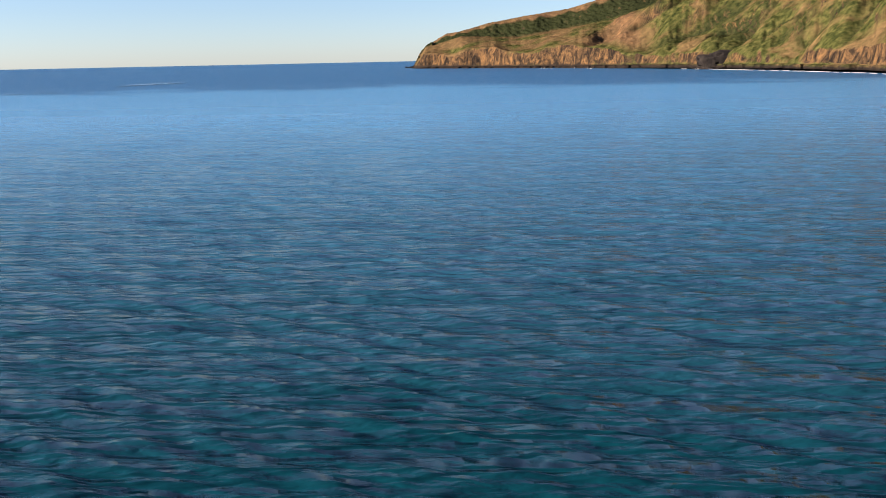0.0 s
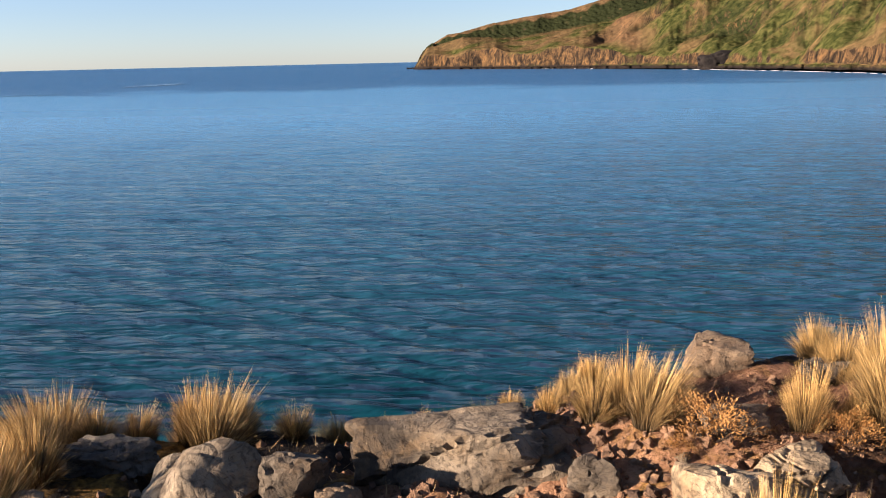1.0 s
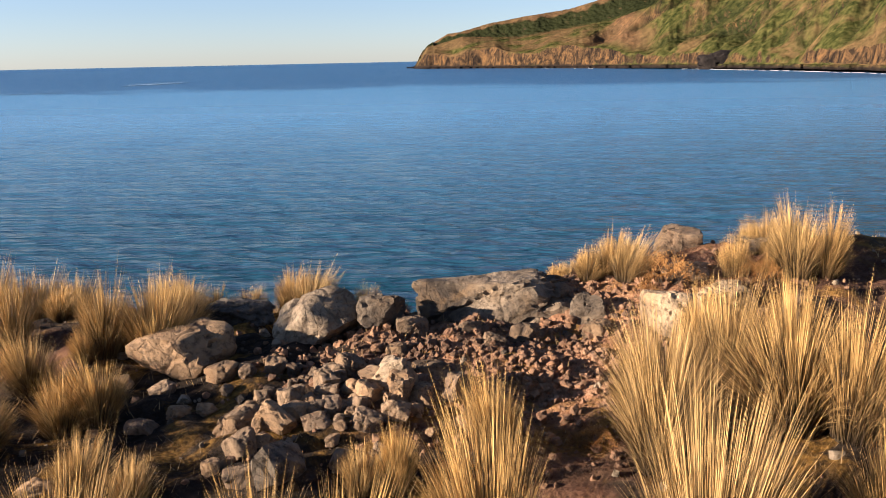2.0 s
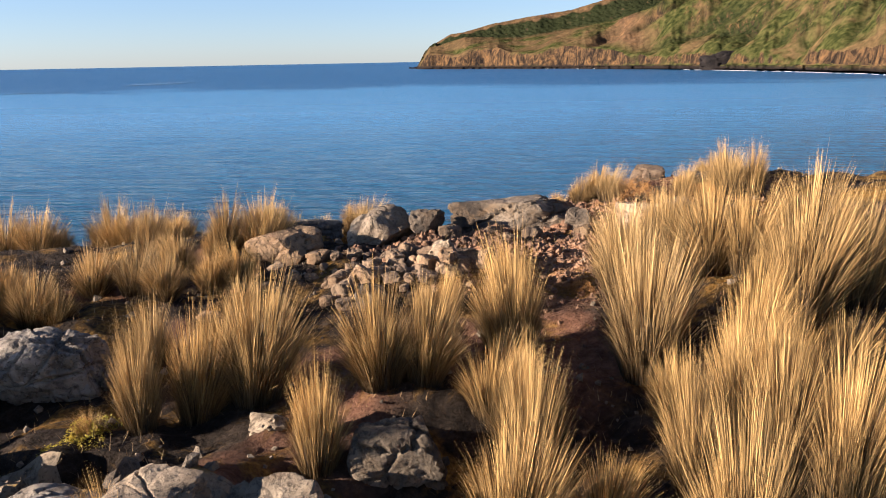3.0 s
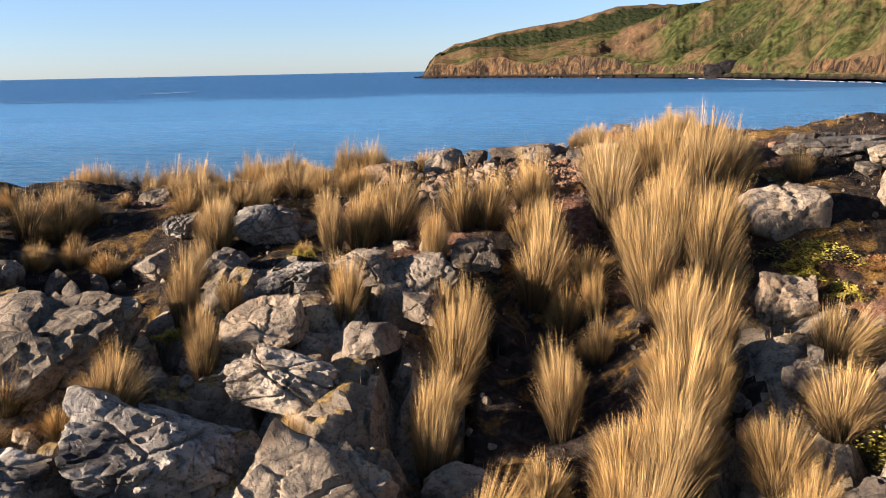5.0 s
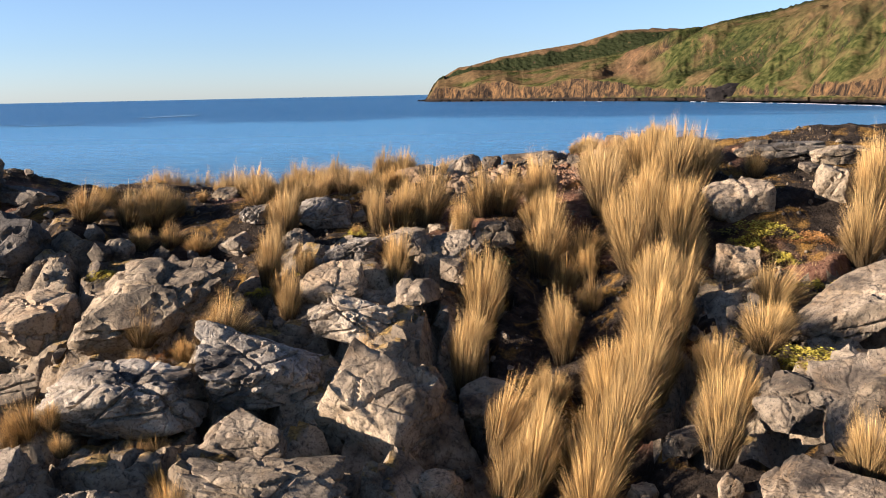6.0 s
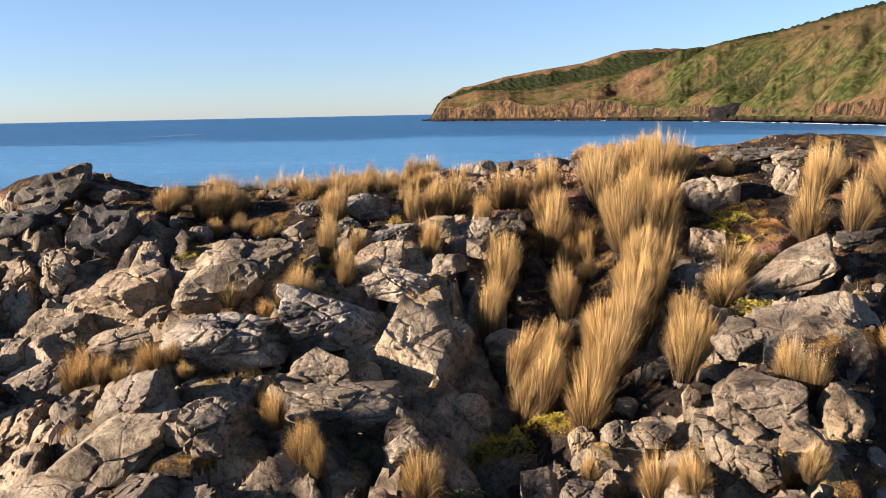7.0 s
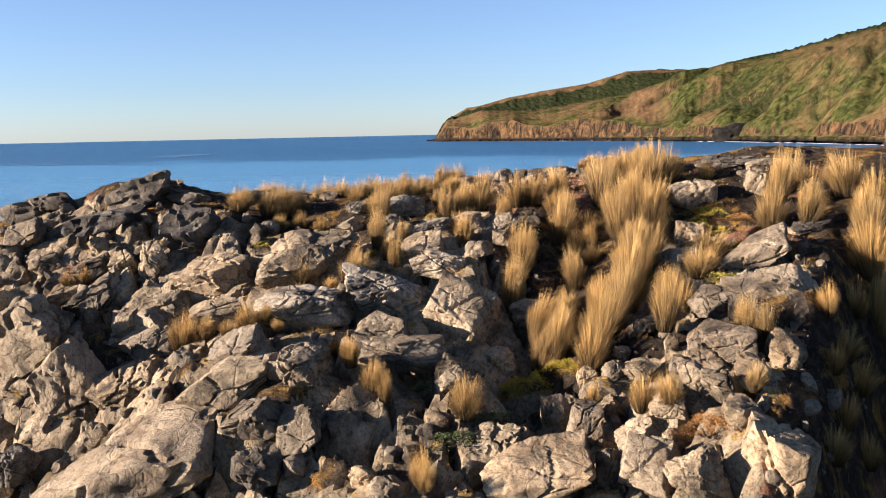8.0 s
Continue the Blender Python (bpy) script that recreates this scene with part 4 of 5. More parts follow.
rock(-2.79, 4.42, 19.30, 0.49, 0.27, 0.14, 8, 0, SHARDS, 101)
rock(-2.54, 6.38, 19.97, 0.80, 0.54, 0.59, 6, 10, PITTED, 105, label="pitted pale grey slab among broken rocks")
rock(-0.87, 5.89, 19.85, 0.24, 0.19, 0.16, 9, 10, SHARDS, 114)
rock(-0.61, 5.84, 19.86, 0.20, 0.16, 0.27, 16, 0, SHARDS, 115)
rock(-4.50, 8.14, 20.12, 0.28, 0.22, 0.22, 0, 0, SHARDS, 117)
rock(-3.72, 7.29, 20.16, 0.35, 0.28, 0.17, 7, 0, DARK, 118, label="dark lichen-stained rock on the crest")
rock(-2.07, 6.51, 19.92, 0.27, 0.21, 0.23, 14, 0, SHARDS, 119)
rock(-1.53, 8.83, 20.29, 0.69, 0.53, 0.36, -9, 12, EARTHY, 120, label="brown rock half sunk in crumbly crest earth")
rock(-0.77, 9.20, 20.40, 0.67, 0.45, 0.41, -2, 22, ROUND, 121, label="smooth rounded tan boulder on the crest")
rock(-0.30, 9.19, 20.46, 0.32, 0.25, 0.34, 5, 0, DARK, 122, label="dark lichen-stained rock on the crest")
rock(0.50, 9.54, 20.42, 1.32, 0.62, 0.46, 4, 4, TANS, 124, label="long flat slab of pale rock along the crest")
rock(1.09, 9.23, 20.49, 0.26, 0.20, 0.25, -4, 0, ROUND, 125, label="smooth rounded tan boulder on the crest")
rock(1.13, 8.96, 20.41, 0.20, 0.16, 0.15, 3, 0, EARTHY, 126, label="brown rock half sunk in crumbly crest earth")
rock(1.61, 8.89, 20.54, 0.40, 0.32, 0.39, 10, 0, ROUND, 127, label="smooth rounded tan boulder on the crest")
rock(1.95, 9.06, 20.60, 0.44, 0.35, 0.23, 17, 10, BIG, 128, label="large jointed grey-tan boulder on the slope")
rock(1.80, 10.14, 20.77, 0.40, 0.32, 0.26, -6, 8, EARTHY, 129, label="brown rock half sunk in crumbly crest earth")
rock(2.30, 9.89, 20.78, 0.25, 0.20, 0.18, 1, 0, DARK, 130, label="dark lichen-stained rock on the crest")
rock(-1.46, 9.72, 20.30, 0.52, 0.29, 0.22, 8, 0, DARK, 131, label="dark lichen-stained rock on the crest")
rock(2.39, 8.88, 20.60, 0.27, 0.21, 0.16, 15, 0, EARTHY, 132, label="brown rock half sunk in crumbly crest earth")
rock(1.75, 9.48, 20.69, 0.39, 0.30, 0.17, -8, 0, EARTHY, 133, label="brown rock half sunk in crumbly crest earth")
rock(-0.07, 8.09, 20.41, 0.28, 0.22, 0.20, -1, 20, ROUND, 134, label="smooth rounded tan boulder on the crest")
rock(-0.42, 8.34, 20.34, 0.21, 0.17, 0.16, 6, 0, EARTHY, 135, label="brown rock half sunk in crumbly crest earth")
rock(-0.52, 7.79, 20.30, 0.19, 0.15, 0.15, 13, 0, EARTHY, 136, label="brown rock half sunk in crumbly crest earth")
rock(0.12, 8.46, 20.31, 0.24, 0.19, 0.15, 20, 0, EARTHY, 137, label="brown rock half sunk in crumbly crest earth")
rock(-0.61, 7.68, 20.31, 0.15, 0.12, 0.22, -3, 60, EARTHY, 138, label="brown rock half sunk in crumbly crest earth")
rock(-0.40, 7.69, 20.29, 0.19, 0.15, 0.15, 4, 0, EARTHY, 139, label="brown rock half sunk in crumbly crest earth")
rock(-0.28, 7.91, 20.29, 0.17, 0.13, 0.12, 11, 0, EARTHY, 140, label="brown rock half sunk in crumbly crest earth")
rock(-0.14, 7.69, 20.31, 0.19, 0.15, 0.16, 18, 0, EARTHY, 141, label="brown rock half sunk in crumbly crest earth")
rock(0.10, 7.97, 20.35, 0.19, 0.15, 0.13, -5, 0, EARTHY, 142, label="brown rock half sunk in crumbly crest earth")
rock(-0.42, 7.99, 20.32, 0.16, 0.12, 0.15, 2, 0, EARTHY, 143, label="brown rock half sunk in crumbly crest earth")
rock(-0.08, 9.12, 20.37, 0.23, 0.18, 0.18, 9, 0, EARTHY, 144, label="brown rock half sunk in crumbly crest earth")
rock(0.31, 8.96, 20.41, 0.22, 0.17, 0.16, 16, 0, EARTHY, 145, label="brown rock half sunk in crumbly crest earth")
rock(0.68, 8.97, 20.38, 0.22, 0.17, 0.18, -7, 0, EARTHY, 146, label="brown rock half sunk in crumbly crest earth")
rock(-1.41, 7.80, 20.19, 0.22, 0.17, 0.14, -0, 0, EARTHY, 147, label="brown rock half sunk in crumbly crest earth")
rock(-0.81, 7.30, 20.21, 0.14, 0.11, 0.12, 7, 0, EARTHY, 148, label="brown rock half sunk in crumbly crest earth")
rock(-0.60, 7.19, 20.24, 0.27, 0.15, 0.12, 14, 10, EARTHY, 149, label="brown rock half sunk in crumbly crest earth")
rock(-2.02, 8.42, 20.17, 0.21, 0.17, 0.11, -9, 0, EARTHY, 150, label="brown rock half sunk in crumbly crest earth")
rock(-1.82, 8.47, 20.19, 0.14, 0.11, 0.15, -2, 0, EARTHY, 151, label="brown rock half sunk in crumbly crest earth")
rock(-1.69, 7.24, 20.11, 0.25, 0.20, 0.12, 5, 0, EARTHY, 152, label="brown rock half sunk in crumbly crest earth")
rock(0.47, 8.80, 20.39, 0.18, 0.14, 0.13, 12, 0, EARTHY, 153, label="brown rock half sunk in crumbly crest earth")
rock(-0.14, 8.74, 20.32, 0.18, 0.14, 0.14, 19, 0, EARTHY, 154, label="brown rock half sunk in crumbly crest earth")
rock(-8.54, 4.57, 18.96, 0.77, 0.61, 0.48, 9, 10, ROCKS, 161)
rock(-8.96, 4.22, 18.57, 0.87, 0.69, 0.40, 16, 20, ROCKS, 162)
rock(-1.40, 4.62, 19.45, 0.44, 0.34, 0.23, -1, 20, SHARDS, 164)
rock(3.65, 7.49, 20.73, 0.61, 0.34, 0.19, 4, 0, SHARDS, 169)
rock(4.23, 7.50, 20.78, 0.54, 0.30, 0.21, 11, 0, DARK, 170, label="dark lichen-stained rock on the crest")
rock(4.54, 7.50, 20.73, 0.40, 0.32, 0.17, 18, 0, SHARDS, 171)
rock(4.21, 7.87, 20.83, 0.41, 0.23, 0.15, -5, 0, DARK, 172, label="dark lichen-stained rock on the crest")
tussock(-3.03, 6.03, 19.71, 0.86, 0.51, 3, 6, 67, 1)
tussock(-2.81, 4.42, 19.35, 0.92, 0.41, 7, 5, 134, 2)
tussock(-2.37, 3.69, 19.06, 0.83, 0.35, 10, 4, 201, 3)
tussock(-2.32, 4.39, 19.51, 0.48, 0.29, 2, 3, 268, 4)
tussock(-1.66, 5.91, 19.74, 0.87, 0.39, -4, 2, 335, 5)
tussock(-1.39, 6.13, 19.74, 0.88, 0.53, 5, 1, 42, 6)
tussock(-1.04, 6.21, 19.84, 1.00, 0.67, 9, 0, 109, 7)
tussock(-0.50, 5.55, 19.68, 0.77, 0.41, 3, -1, 176, 8)
tussock(-1.21, 4.40, 19.38, 0.79, 0.45, 8, -2, 243, 9)
tussock(-1.97, 5.86, 19.73, 0.25, 0.23, 0, 6, 310, 10)
tussock(-0.25, 6.25, 19.98, 0.80, 0.60, -4, 5, 17, 11)
tussock(0.02, 6.30, 20.00, 0.73, 0.47, 8, 4, 84, 12)
tussock(0.54, 6.71, 19.96, 1.01, 0.62, 3, 3, 151, 13)
tussock(0.57, 5.28, 19.32, 1.12, 0.67, 10, 2, 218, 14)
tussock(1.07, 5.40, 19.47, 0.54, 0.49, 8, 1, 285, 15)
tussock(0.86, 5.10, 19.13, 0.60, 0.42, -2, 0, 352, 16)
tussock(1.41, 6.55, 19.94, 1.12, 0.74, 1, -1, 59, 17)
tussock(1.34, 7.71, 20.27, 0.75, 0.45, -3, -2, 126, 18)
tussock(1.94, 7.51, 20.40, 0.75, 0.65, -3, 6, 193, 19)
tussock(2.39, 6.76, 20.26, 1.09, 0.74, 6, 5, 260, 20)
tussock(2.18, 7.31, 20.45, 0.78, 0.57, 0, 4, 327, 21)
tussock(2.75, 6.83, 20.34, 0.86, 0.68, 4, 3, 34, 22)
tussock(1.65, 4.84, 19.45, 1.13, 0.63, -1, 2, 101, 23)
tussock(1.96, 5.54, 19.71, 1.07, 0.66, -1, 1, 168, 24)
tussock(2.24, 5.36, 19.63, 1.12, 0.71, 12, 0, 235, 25)
tussock(1.80, 3.64, 19.19, 1.02, 0.64, 2, -1, 302, 26)
tussock(2.20, 4.41, 19.05, 0.90, 0.48, 8, -2, 9, 27)
tussock(1.64, 2.96, 18.88, 0.99, 0.68, 3, 6, 76, 28)
tussock(1.87, 3.09, 18.90, 0.87, 0.41, 11, 5, 143, 29)
tussock(1.67, 2.61, 18.57, 0.87, 0.61, -3, 4, 210, 30)
tussock(1.24, 2.71, 18.61, 0.68, 0.53, -2, 3, 277, 31)
tussock(-0.14, 3.85, 18.91, 1.11, 0.63, 4, 2, 344, 32)
tussock(-0.25, 3.11, 18.39, 1.11, 0.48, 2, 1, 51, 33)
tussock(0.79, 3.33, 18.75, 0.95, 0.44, -3, 0, 118, 34)
tussock(1.14, 4.22, 19.08, 0.55, 0.32, -1, -1, 185, 35)
tussock(0.65, 2.61, 18.54, 0.47, 0.44, 6, -2, 252, 36)
tussock(3.11, 4.00, 19.19, 0.69, 0.64, 2, 6, 319, 37)
tussock(2.76, 2.68, 19.12, 0.63, 0.55, -2, 5, 26, 38)
tussock(2.26, 2.41, 18.79, 0.64, 0.50, 5, 4, 93, 39)
tussock(3.55, 6.95, 20.40, 0.45, 0.34, 1, 3, 160, 40)
tussock(1.16, 5.07, 19.29, 0.56, 0.29, -3, 2, 227, 41)
tussock(1.98, 6.23, 19.99, 0.92, 0.52, 4, 1, 294, 42)
tussock(1.55, 5.47, 19.66, 0.93, 0.42, -6, 0, 1, 43)
tussock(-4.80, 8.34, 20.05, 0.31, 0.28, 2, -1, 68, 44)
tussock(-4.31, 8.13, 20.04, 0.44, 0.41, 7, -2, 135, 45)
tussock(-3.69, 7.25, 20.10, 0.51, 0.47, 3, 6, 202, 46)
tussock(-3.38, 7.37, 20.12, 0.43, 0.39, 12, 5, 269, 47)
tussock(-3.07, 7.21, 20.03, 0.52, 0.48, 8, 4, 336, 48)
tussock(-2.94, 7.92, 20.07, 0.49, 0.45, 4, 3, 43, 49)
tussock(-2.56, 7.88, 20.10, 0.52, 0.48, 11, 2, 110, 50)
tussock(-2.13, 7.44, 20.19, 0.42, 0.39, 7, 1, 177, 51)
tussock(-1.72, 7.90, 20.17, 0.45, 0.42, 1, 0, 244, 52)
tussock(-1.90, 7.86, 20.12, 0.45, 0.42, 4, -1, 311, 53)
tussock(-5.50, 6.43, 19.80, 0.72, 0.67, 12, -2, 18, 54)
tussock(-5.29, 6.78, 19.87, 0.65, 0.60, 8, 6, 85, 55)
tussock(-5.03, 6.93, 19.92, 0.43, 0.40, 15, 5, 152, 56)
tussock(-6.45, 7.62, 19.96, 0.44, 0.41, 9, 4, 219, 57)
tussock(-4.20, 5.70, 19.51, 0.42, 0.39, 6, 3, 286, 58)
tussock(-4.69, 5.94, 19.56, 0.46, 0.34, 2, 2, 353, 59)
tussock(-4.83, 7.59, 20.03, 0.23, 0.21, -2, 1, 60, 60)
tussock(-5.10, 5.77, 19.57, 0.40, 0.37, 15, 0, 127, 61)
tussock(-3.29, 6.70, 19.95, 0.38, 0.35, 7, -1, 194, 62)
tussock(-3.72, 6.90, 20.03, 0.42, 0.39, 3, -2, 261, 63)
tussock(-2.88, 7.18, 20.03, 0.37, 0.35, 12, 6, 328, 64)
tussock(-3.68, 3.69, 19.11, 0.38, 0.32, 6, 5, 35, 65)
tussock(-3.88, 3.10, 18.98, 0.52, 0.47, 6, 4, 102, 66)
tussock(-3.07, 2.97, 18.95, 0.63, 0.41, 19, 3, 169, 67)
tussock(-2.98, 3.21, 19.04, 0.63, 0.42, 17, 2, 236, 68)
tussock(-3.35, 2.95, 18.84, 0.33, 0.30, 6, 1, 303, 69)
tussock(-1.28, 2.67, 18.82, 0.53, 0.24, 2, 0, 10, 70)
tussock(-3.88, 2.86, 18.68, 0.36, 0.26, 4, -1, 77, 71)
tussock(-1.24, 10.32, 20.11, 0.43, 0.40, 13, -2, 144, 72)
tussock(-1.00, 10.37, 20.12, 0.36, 0.33, 9, 6, 211, 73)
tussock(4.33, 4.70, 19.58, 1.12, 0.68, -3, 5, 278, 74)
tussock(4.86, 4.36, 19.75, 1.10, 0.58, 4, 4, 345, 75)
tussock(5.03, 6.29, 20.18, 0.93, 0.69, 0, 3, 52, 76)
tussock(5.83, 5.50, 20.18, 1.03, 0.88, -4, 2, 119, 77)
tussock(5.77, 4.05, 19.47, 1.12, 0.70, 3, 1, 186, 78)
tussock(5.69, 3.62, 18.95, 1.12, 0.79, -1, 0, 253, 79)
tussock(5.71, 4.32, 19.73, 0.85, 0.61, 6, -1, 320, 80)
tussock(5.63, 2.95, 18.06, 1.12, 0.47, 2, -2, 27, 81)
tussock(0.96, 1.04, 18.01, 0.92, 0.60, 4, 6, 94, 82)
tussock(0.22, 1.67, 17.79, 1.12, 0.64, 21, 5, 161, 83)
tussock(0.48, 1.96, 18.17, 0.87, 0.46, 15, 4, 228, 84)
tussock(-0.73, -0.32, 17.71, 0.73, 0.54, -3, 3, 295, 85)
tussock(0.96, 0.23, 17.70, 0.45, 0.24, 4, 2, 2, 86)
tussock(1.57, -0.51, 17.90, 0.56, 0.41, 0, 1, 69, 87)
tussock(1.88, -0.72, 18.01, 0.54, 0.37, -4, 0, 136, 88)
tussock(3.09, 0.74, 18.61, 0.68, 0.37, 3, -1, 203, 89)
tussock(3.32, 0.64, 18.57, 0.64, 0.32, -1, -2, 270, 90)
tussock(2.84, -0.30, 17.96, 0.52, 0.37, 6, 6, 337, 91)
tussock(2.57, -0.68, 18.11, 0.43, 0.29, 2, 5, 44, 92)
tussock(-1.14, -1.55, 17.17, 0.64, 0.36, -2, 4, 111, 93)
tussock(-2.08, 0.07, 17.90, 0.60, 0.33, 5, 3, 178, 94)
tussock(-1.88, -0.03, 17.82, 0.55, 0.24, 1, 2, 245, 95)
tussock(-2.43, 0.34, 18.22, 0.54, 0.33, -3, 1, 312, 96)
tussock(-5.71, 7.73, 20.07, 0.27, 0.25, 12, 0, 19, 97)
tussock(-6.09, 6.19, 19.95, 0.61, 0.57, 8, -1, 86, 98)
tussock(-5.18, 6.55, 19.79, 0.70, 0.65, 6, -2, 153, 99)
tussock(-5.49, 2.13, 18.15, 0.58, 0.49, 3, 6, 220, 100)
tussock(-4.27, 1.42, 18.50, 0.51, 0.47, -1, 5, 287, 101)
tussock(-2.91, 2.95, 18.96, 0.67, 0.56, 14, 4, 354, 102)
tussock(-8.87, 4.28, 18.67, 0.38, 0.35, 2, 3, 61, 103)
tussock(1.19, 2.31, 18.45, 0.78, 0.56, -2, 2, 128, 104)
tussock(2.03, 1.09, 18.60, 0.97, 0.54, 5, 1, 195, 105)
tussock(2.37, 2.05, 18.61, 0.70, 0.37, 9, 0, 262, 106)
tussock(-3.09, 1.56, 18.29, 0.33, 0.27, -3, -1, 329, 107)
tussock(5.77, 6.31, 20.28, 0.54, 0.50, 4, -2, 36, 108)
tussock(5.19, 5.33, 20.04, 0.51, 0.44, 0, 6, 103, 109)
tussock(4.33, 1.24, 18.78, 0.60, 0.34, -4, 5, 170, 110)
tussock(4.24, 0.60, 18.13, 0.48, 0.32, 3, 4, 237, 111)
tussock(4.31, 0.27, 17.45, 0.56, 0.40, -1, 3, 304, 112)
tussock(-2.14, 0.25, 17.90, 0.53, 0.34, 6, 2, 11, 113)
tussock(-3.28, 1.48, 18.21, 0.40, 0.33, 2, 1, 78, 114)
tussock(-2.87, 1.09, 18.22, 0.27, 0.19, -2, 0, 145, 115)
tussock(-3.67, 0.93, 18.59, 0.24, 0.22, 5, -1, 212, 116)
tussock(-4.41, 1.37, 18.36, 0.60, 0.37, 7, -2, 279, 117)
tussock(-5.77, 2.21, 17.95, 0.72, 0.47, 3, 6, 346, 118)
tussock(-0.91, 0.36, 17.90, 0.28, 0.26, 4, 5, 53, 119)
tussock(-1.82, 8.96, 20.16, 0.68, 0.57, 12, 4, 120, 120)
tussock(-1.82, 9.50, 20.22, 0.43, 0.40, 8, 3, 187, 121)
tussock(-2.16, 8.92, 20.20, 0.70, 0.40, 13, 2, 254, 122)
tussock(1.13, 9.71, 20.55, 0.31, 0.28, 5, 1, 321, 123)
tussock(1.38, 9.58, 20.59, 0.41, 0.35, 12, 0, 28, 124)
tussock(2.06, 9.40, 20.64, 0.38, 0.27, 8, -1, 95, 125)
tussock(2.46, 9.38, 20.66, 0.53, 0.43, 4, -2, 162, 126)
tussock(2.65, 9.35, 20.67, 0.57, 0.26, 5, 6, 229, 127)
tussock(0.68, 10.34, 20.31, 0.20, 0.18, 1, 5, 296, 128)
tussock(2.29, 9.41, 20.66, 0.23, 0.20, -3, 4, 3, 129)
tussock(0.90, 10.04, 20.45, 0.20, 0.19, 4, 3, 70, 130)
tussock(0.41, 10.32, 20.17, 0.20, 0.08, 0, 2, 137, 131)
tussock(0.52, 7.61, 20.17, 0.53, 0.33, 0, 1, 204, 132)
tussock(0.08, 7.25, 20.15, 0.40, 0.25, 3, 0, 271, 133)
tussock(-0.07, 7.20, 20.11, 0.36, 0.22, -1, -1, 338, 134)
tussock(-1.49, 7.23, 20.05, 0.41, 0.32, 10, -2, 45, 135)
tussock(-1.16, 7.10, 20.10, 0.30, 0.25, 8, 6, 112, 136)
tussock(-2.42, 8.41, 20.14, 0.44, 0.41, 8, 5, 179, 137)
tussock(-2.22, 8.77, 20.21, 0.30, 0.20, 5, 4, 246, 138)
tussock(-3.09, 9.34, 20.08, 0.62, 0.35, 7, 3, 313, 139)
tussock(-3.14, 10.15, 20.09, 0.35, 0.32, 3, 2, 20, 140)
tussock(-3.16, 6.14, 19.73, 0.65, 0.37, 8, 1, 87, 141)
tussock(-3.15, 6.49, 19.90, 0.51, 0.33, 6, 0, 154, 142)
tussock(-3.02, 5.58, 19.59, 0.50, 0.25, -4, -1, 221, 143)
tussock(-0.15, 4.81, 19.33, 0.38, 0.35, 3, -2, 288, 144)
tussock(1.53, 2.45, 18.59, 1.03, 0.60, -1, 6, 355, 145)
tussock(1.29, 2.01, 18.33, 1.08, 0.58, 8, 5, 62, 146)
tussock(1.09, 1.38, 18.16, 1.04, 0.55, 4, 4, 129, 147)
tussock(0.44, 1.60, 17.94, 1.12, 0.47, 12, 3, 196, 148)
tussock(2.24, 5.21, 19.19, 1.10, 0.76, 9, 2, 263, 149)
tussock(1.83, 5.68, 19.80, 1.02, 0.60, -3, 1, 330, 150)
tussock(1.73, 7.85, 20.38, 0.74, 0.43, 1, 0, 37, 151)
tussock(1.70, 8.47, 20.36, 0.55, 0.35, 4, -1, 104, 152)
tussock(2.01, 7.77, 20.44, 0.70, 0.33, 4, -2, 171, 153)
tussock(-2.14, 10.08, 20.12, 0.46, 0.42, 4, 6, 238, 154)
tussock(-1.88, 10.31, 20.06, 0.34, 0.31, 11, 5, 305, 155)
tussock(-1.60, 10.32, 20.08, 0.31, 0.29, 7, 4, 12, 156)
tussock(-1.07, 10.17, 20.10, 0.52, 0.48, 14, 3, 79, 157)
tussock(-0.62, 10.31, 20.14, 0.27, 0.25, 8, 2, 146, 158)
tussock(-0.39, 10.49, 20.02, 0.24, 0.22, 4, 1, 213, 159)
tussock(-0.11, 10.55, 20.04, 0.20, 0.18, 5, 0, 280, 160)
tussock(0.11, 10.62, 20.05, 0.20, 0.18, 1, -1, 347, 161)
tussock(1.29, 9.74, 20.59, 0.38, 0.33, 1, -2, 54, 162)
tussock(2.38, 9.90, 20.71, 0.34, 0.30, 4, 6, 121, 163)
tussock(2.49, 9.66, 20.72, 0.49, 0.29, 0, 5, 188, 164)
tussock(2.46, 10.57, 20.58, 0.34, 0.31, -4, 4, 255, 165)
tussock(4.58, 1.24, 18.13, 0.60, 0.42, 3, 3, 322, 166)
tussock(4.86, 1.42, 17.58, 0.61, 0.43, -1, 2, 29, 167)
tussock(3.90, -0.64, 17.32, 0.52, 0.44, 6, 1, 96, 168)
tussock(4.76, 0.68, 16.75, 0.58, 0.41, 2, 0, 163, 169)
tussock(5.14, 2.53, 18.51, 0.65, 0.46, -2, -1, 230, 170)
tussock(-3.01, 5.09, 19.48, 0.62, 0.35, 13, -2, 297, 171)
tussock(-2.56, 4.07, 19.22, 0.54, 0.29, 5, 6, 4, 172)
tussock(-1.90, 6.67, 19.89, 0.59, 0.34, -5, 5, 71, 173)
tussock(-1.42, 6.75, 19.93, 0.49, 0.45, 4, 4, 138, 174)
tussock(-1.37, 4.82, 19.53, 0.53, 0.37, 4, 3, 205, 175)
tussock(0.67, 5.84, 19.56, 0.96, 0.56, 0, 2, 272, 176)
tussock(0.45, 6.17, 19.82, 0.58, 0.54, 7, 1, 339, 177)
tussock(1.36, 7.45, 20.20, 0.81, 0.64, -5, 0, 46, 178)
tussock(2.61, 7.40, 20.54, 0.72, 0.63, 8, -1, 113, 179)
tussock(3.00, 7.60, 20.54, 0.45, 0.42, 10, -2, 180, 180)
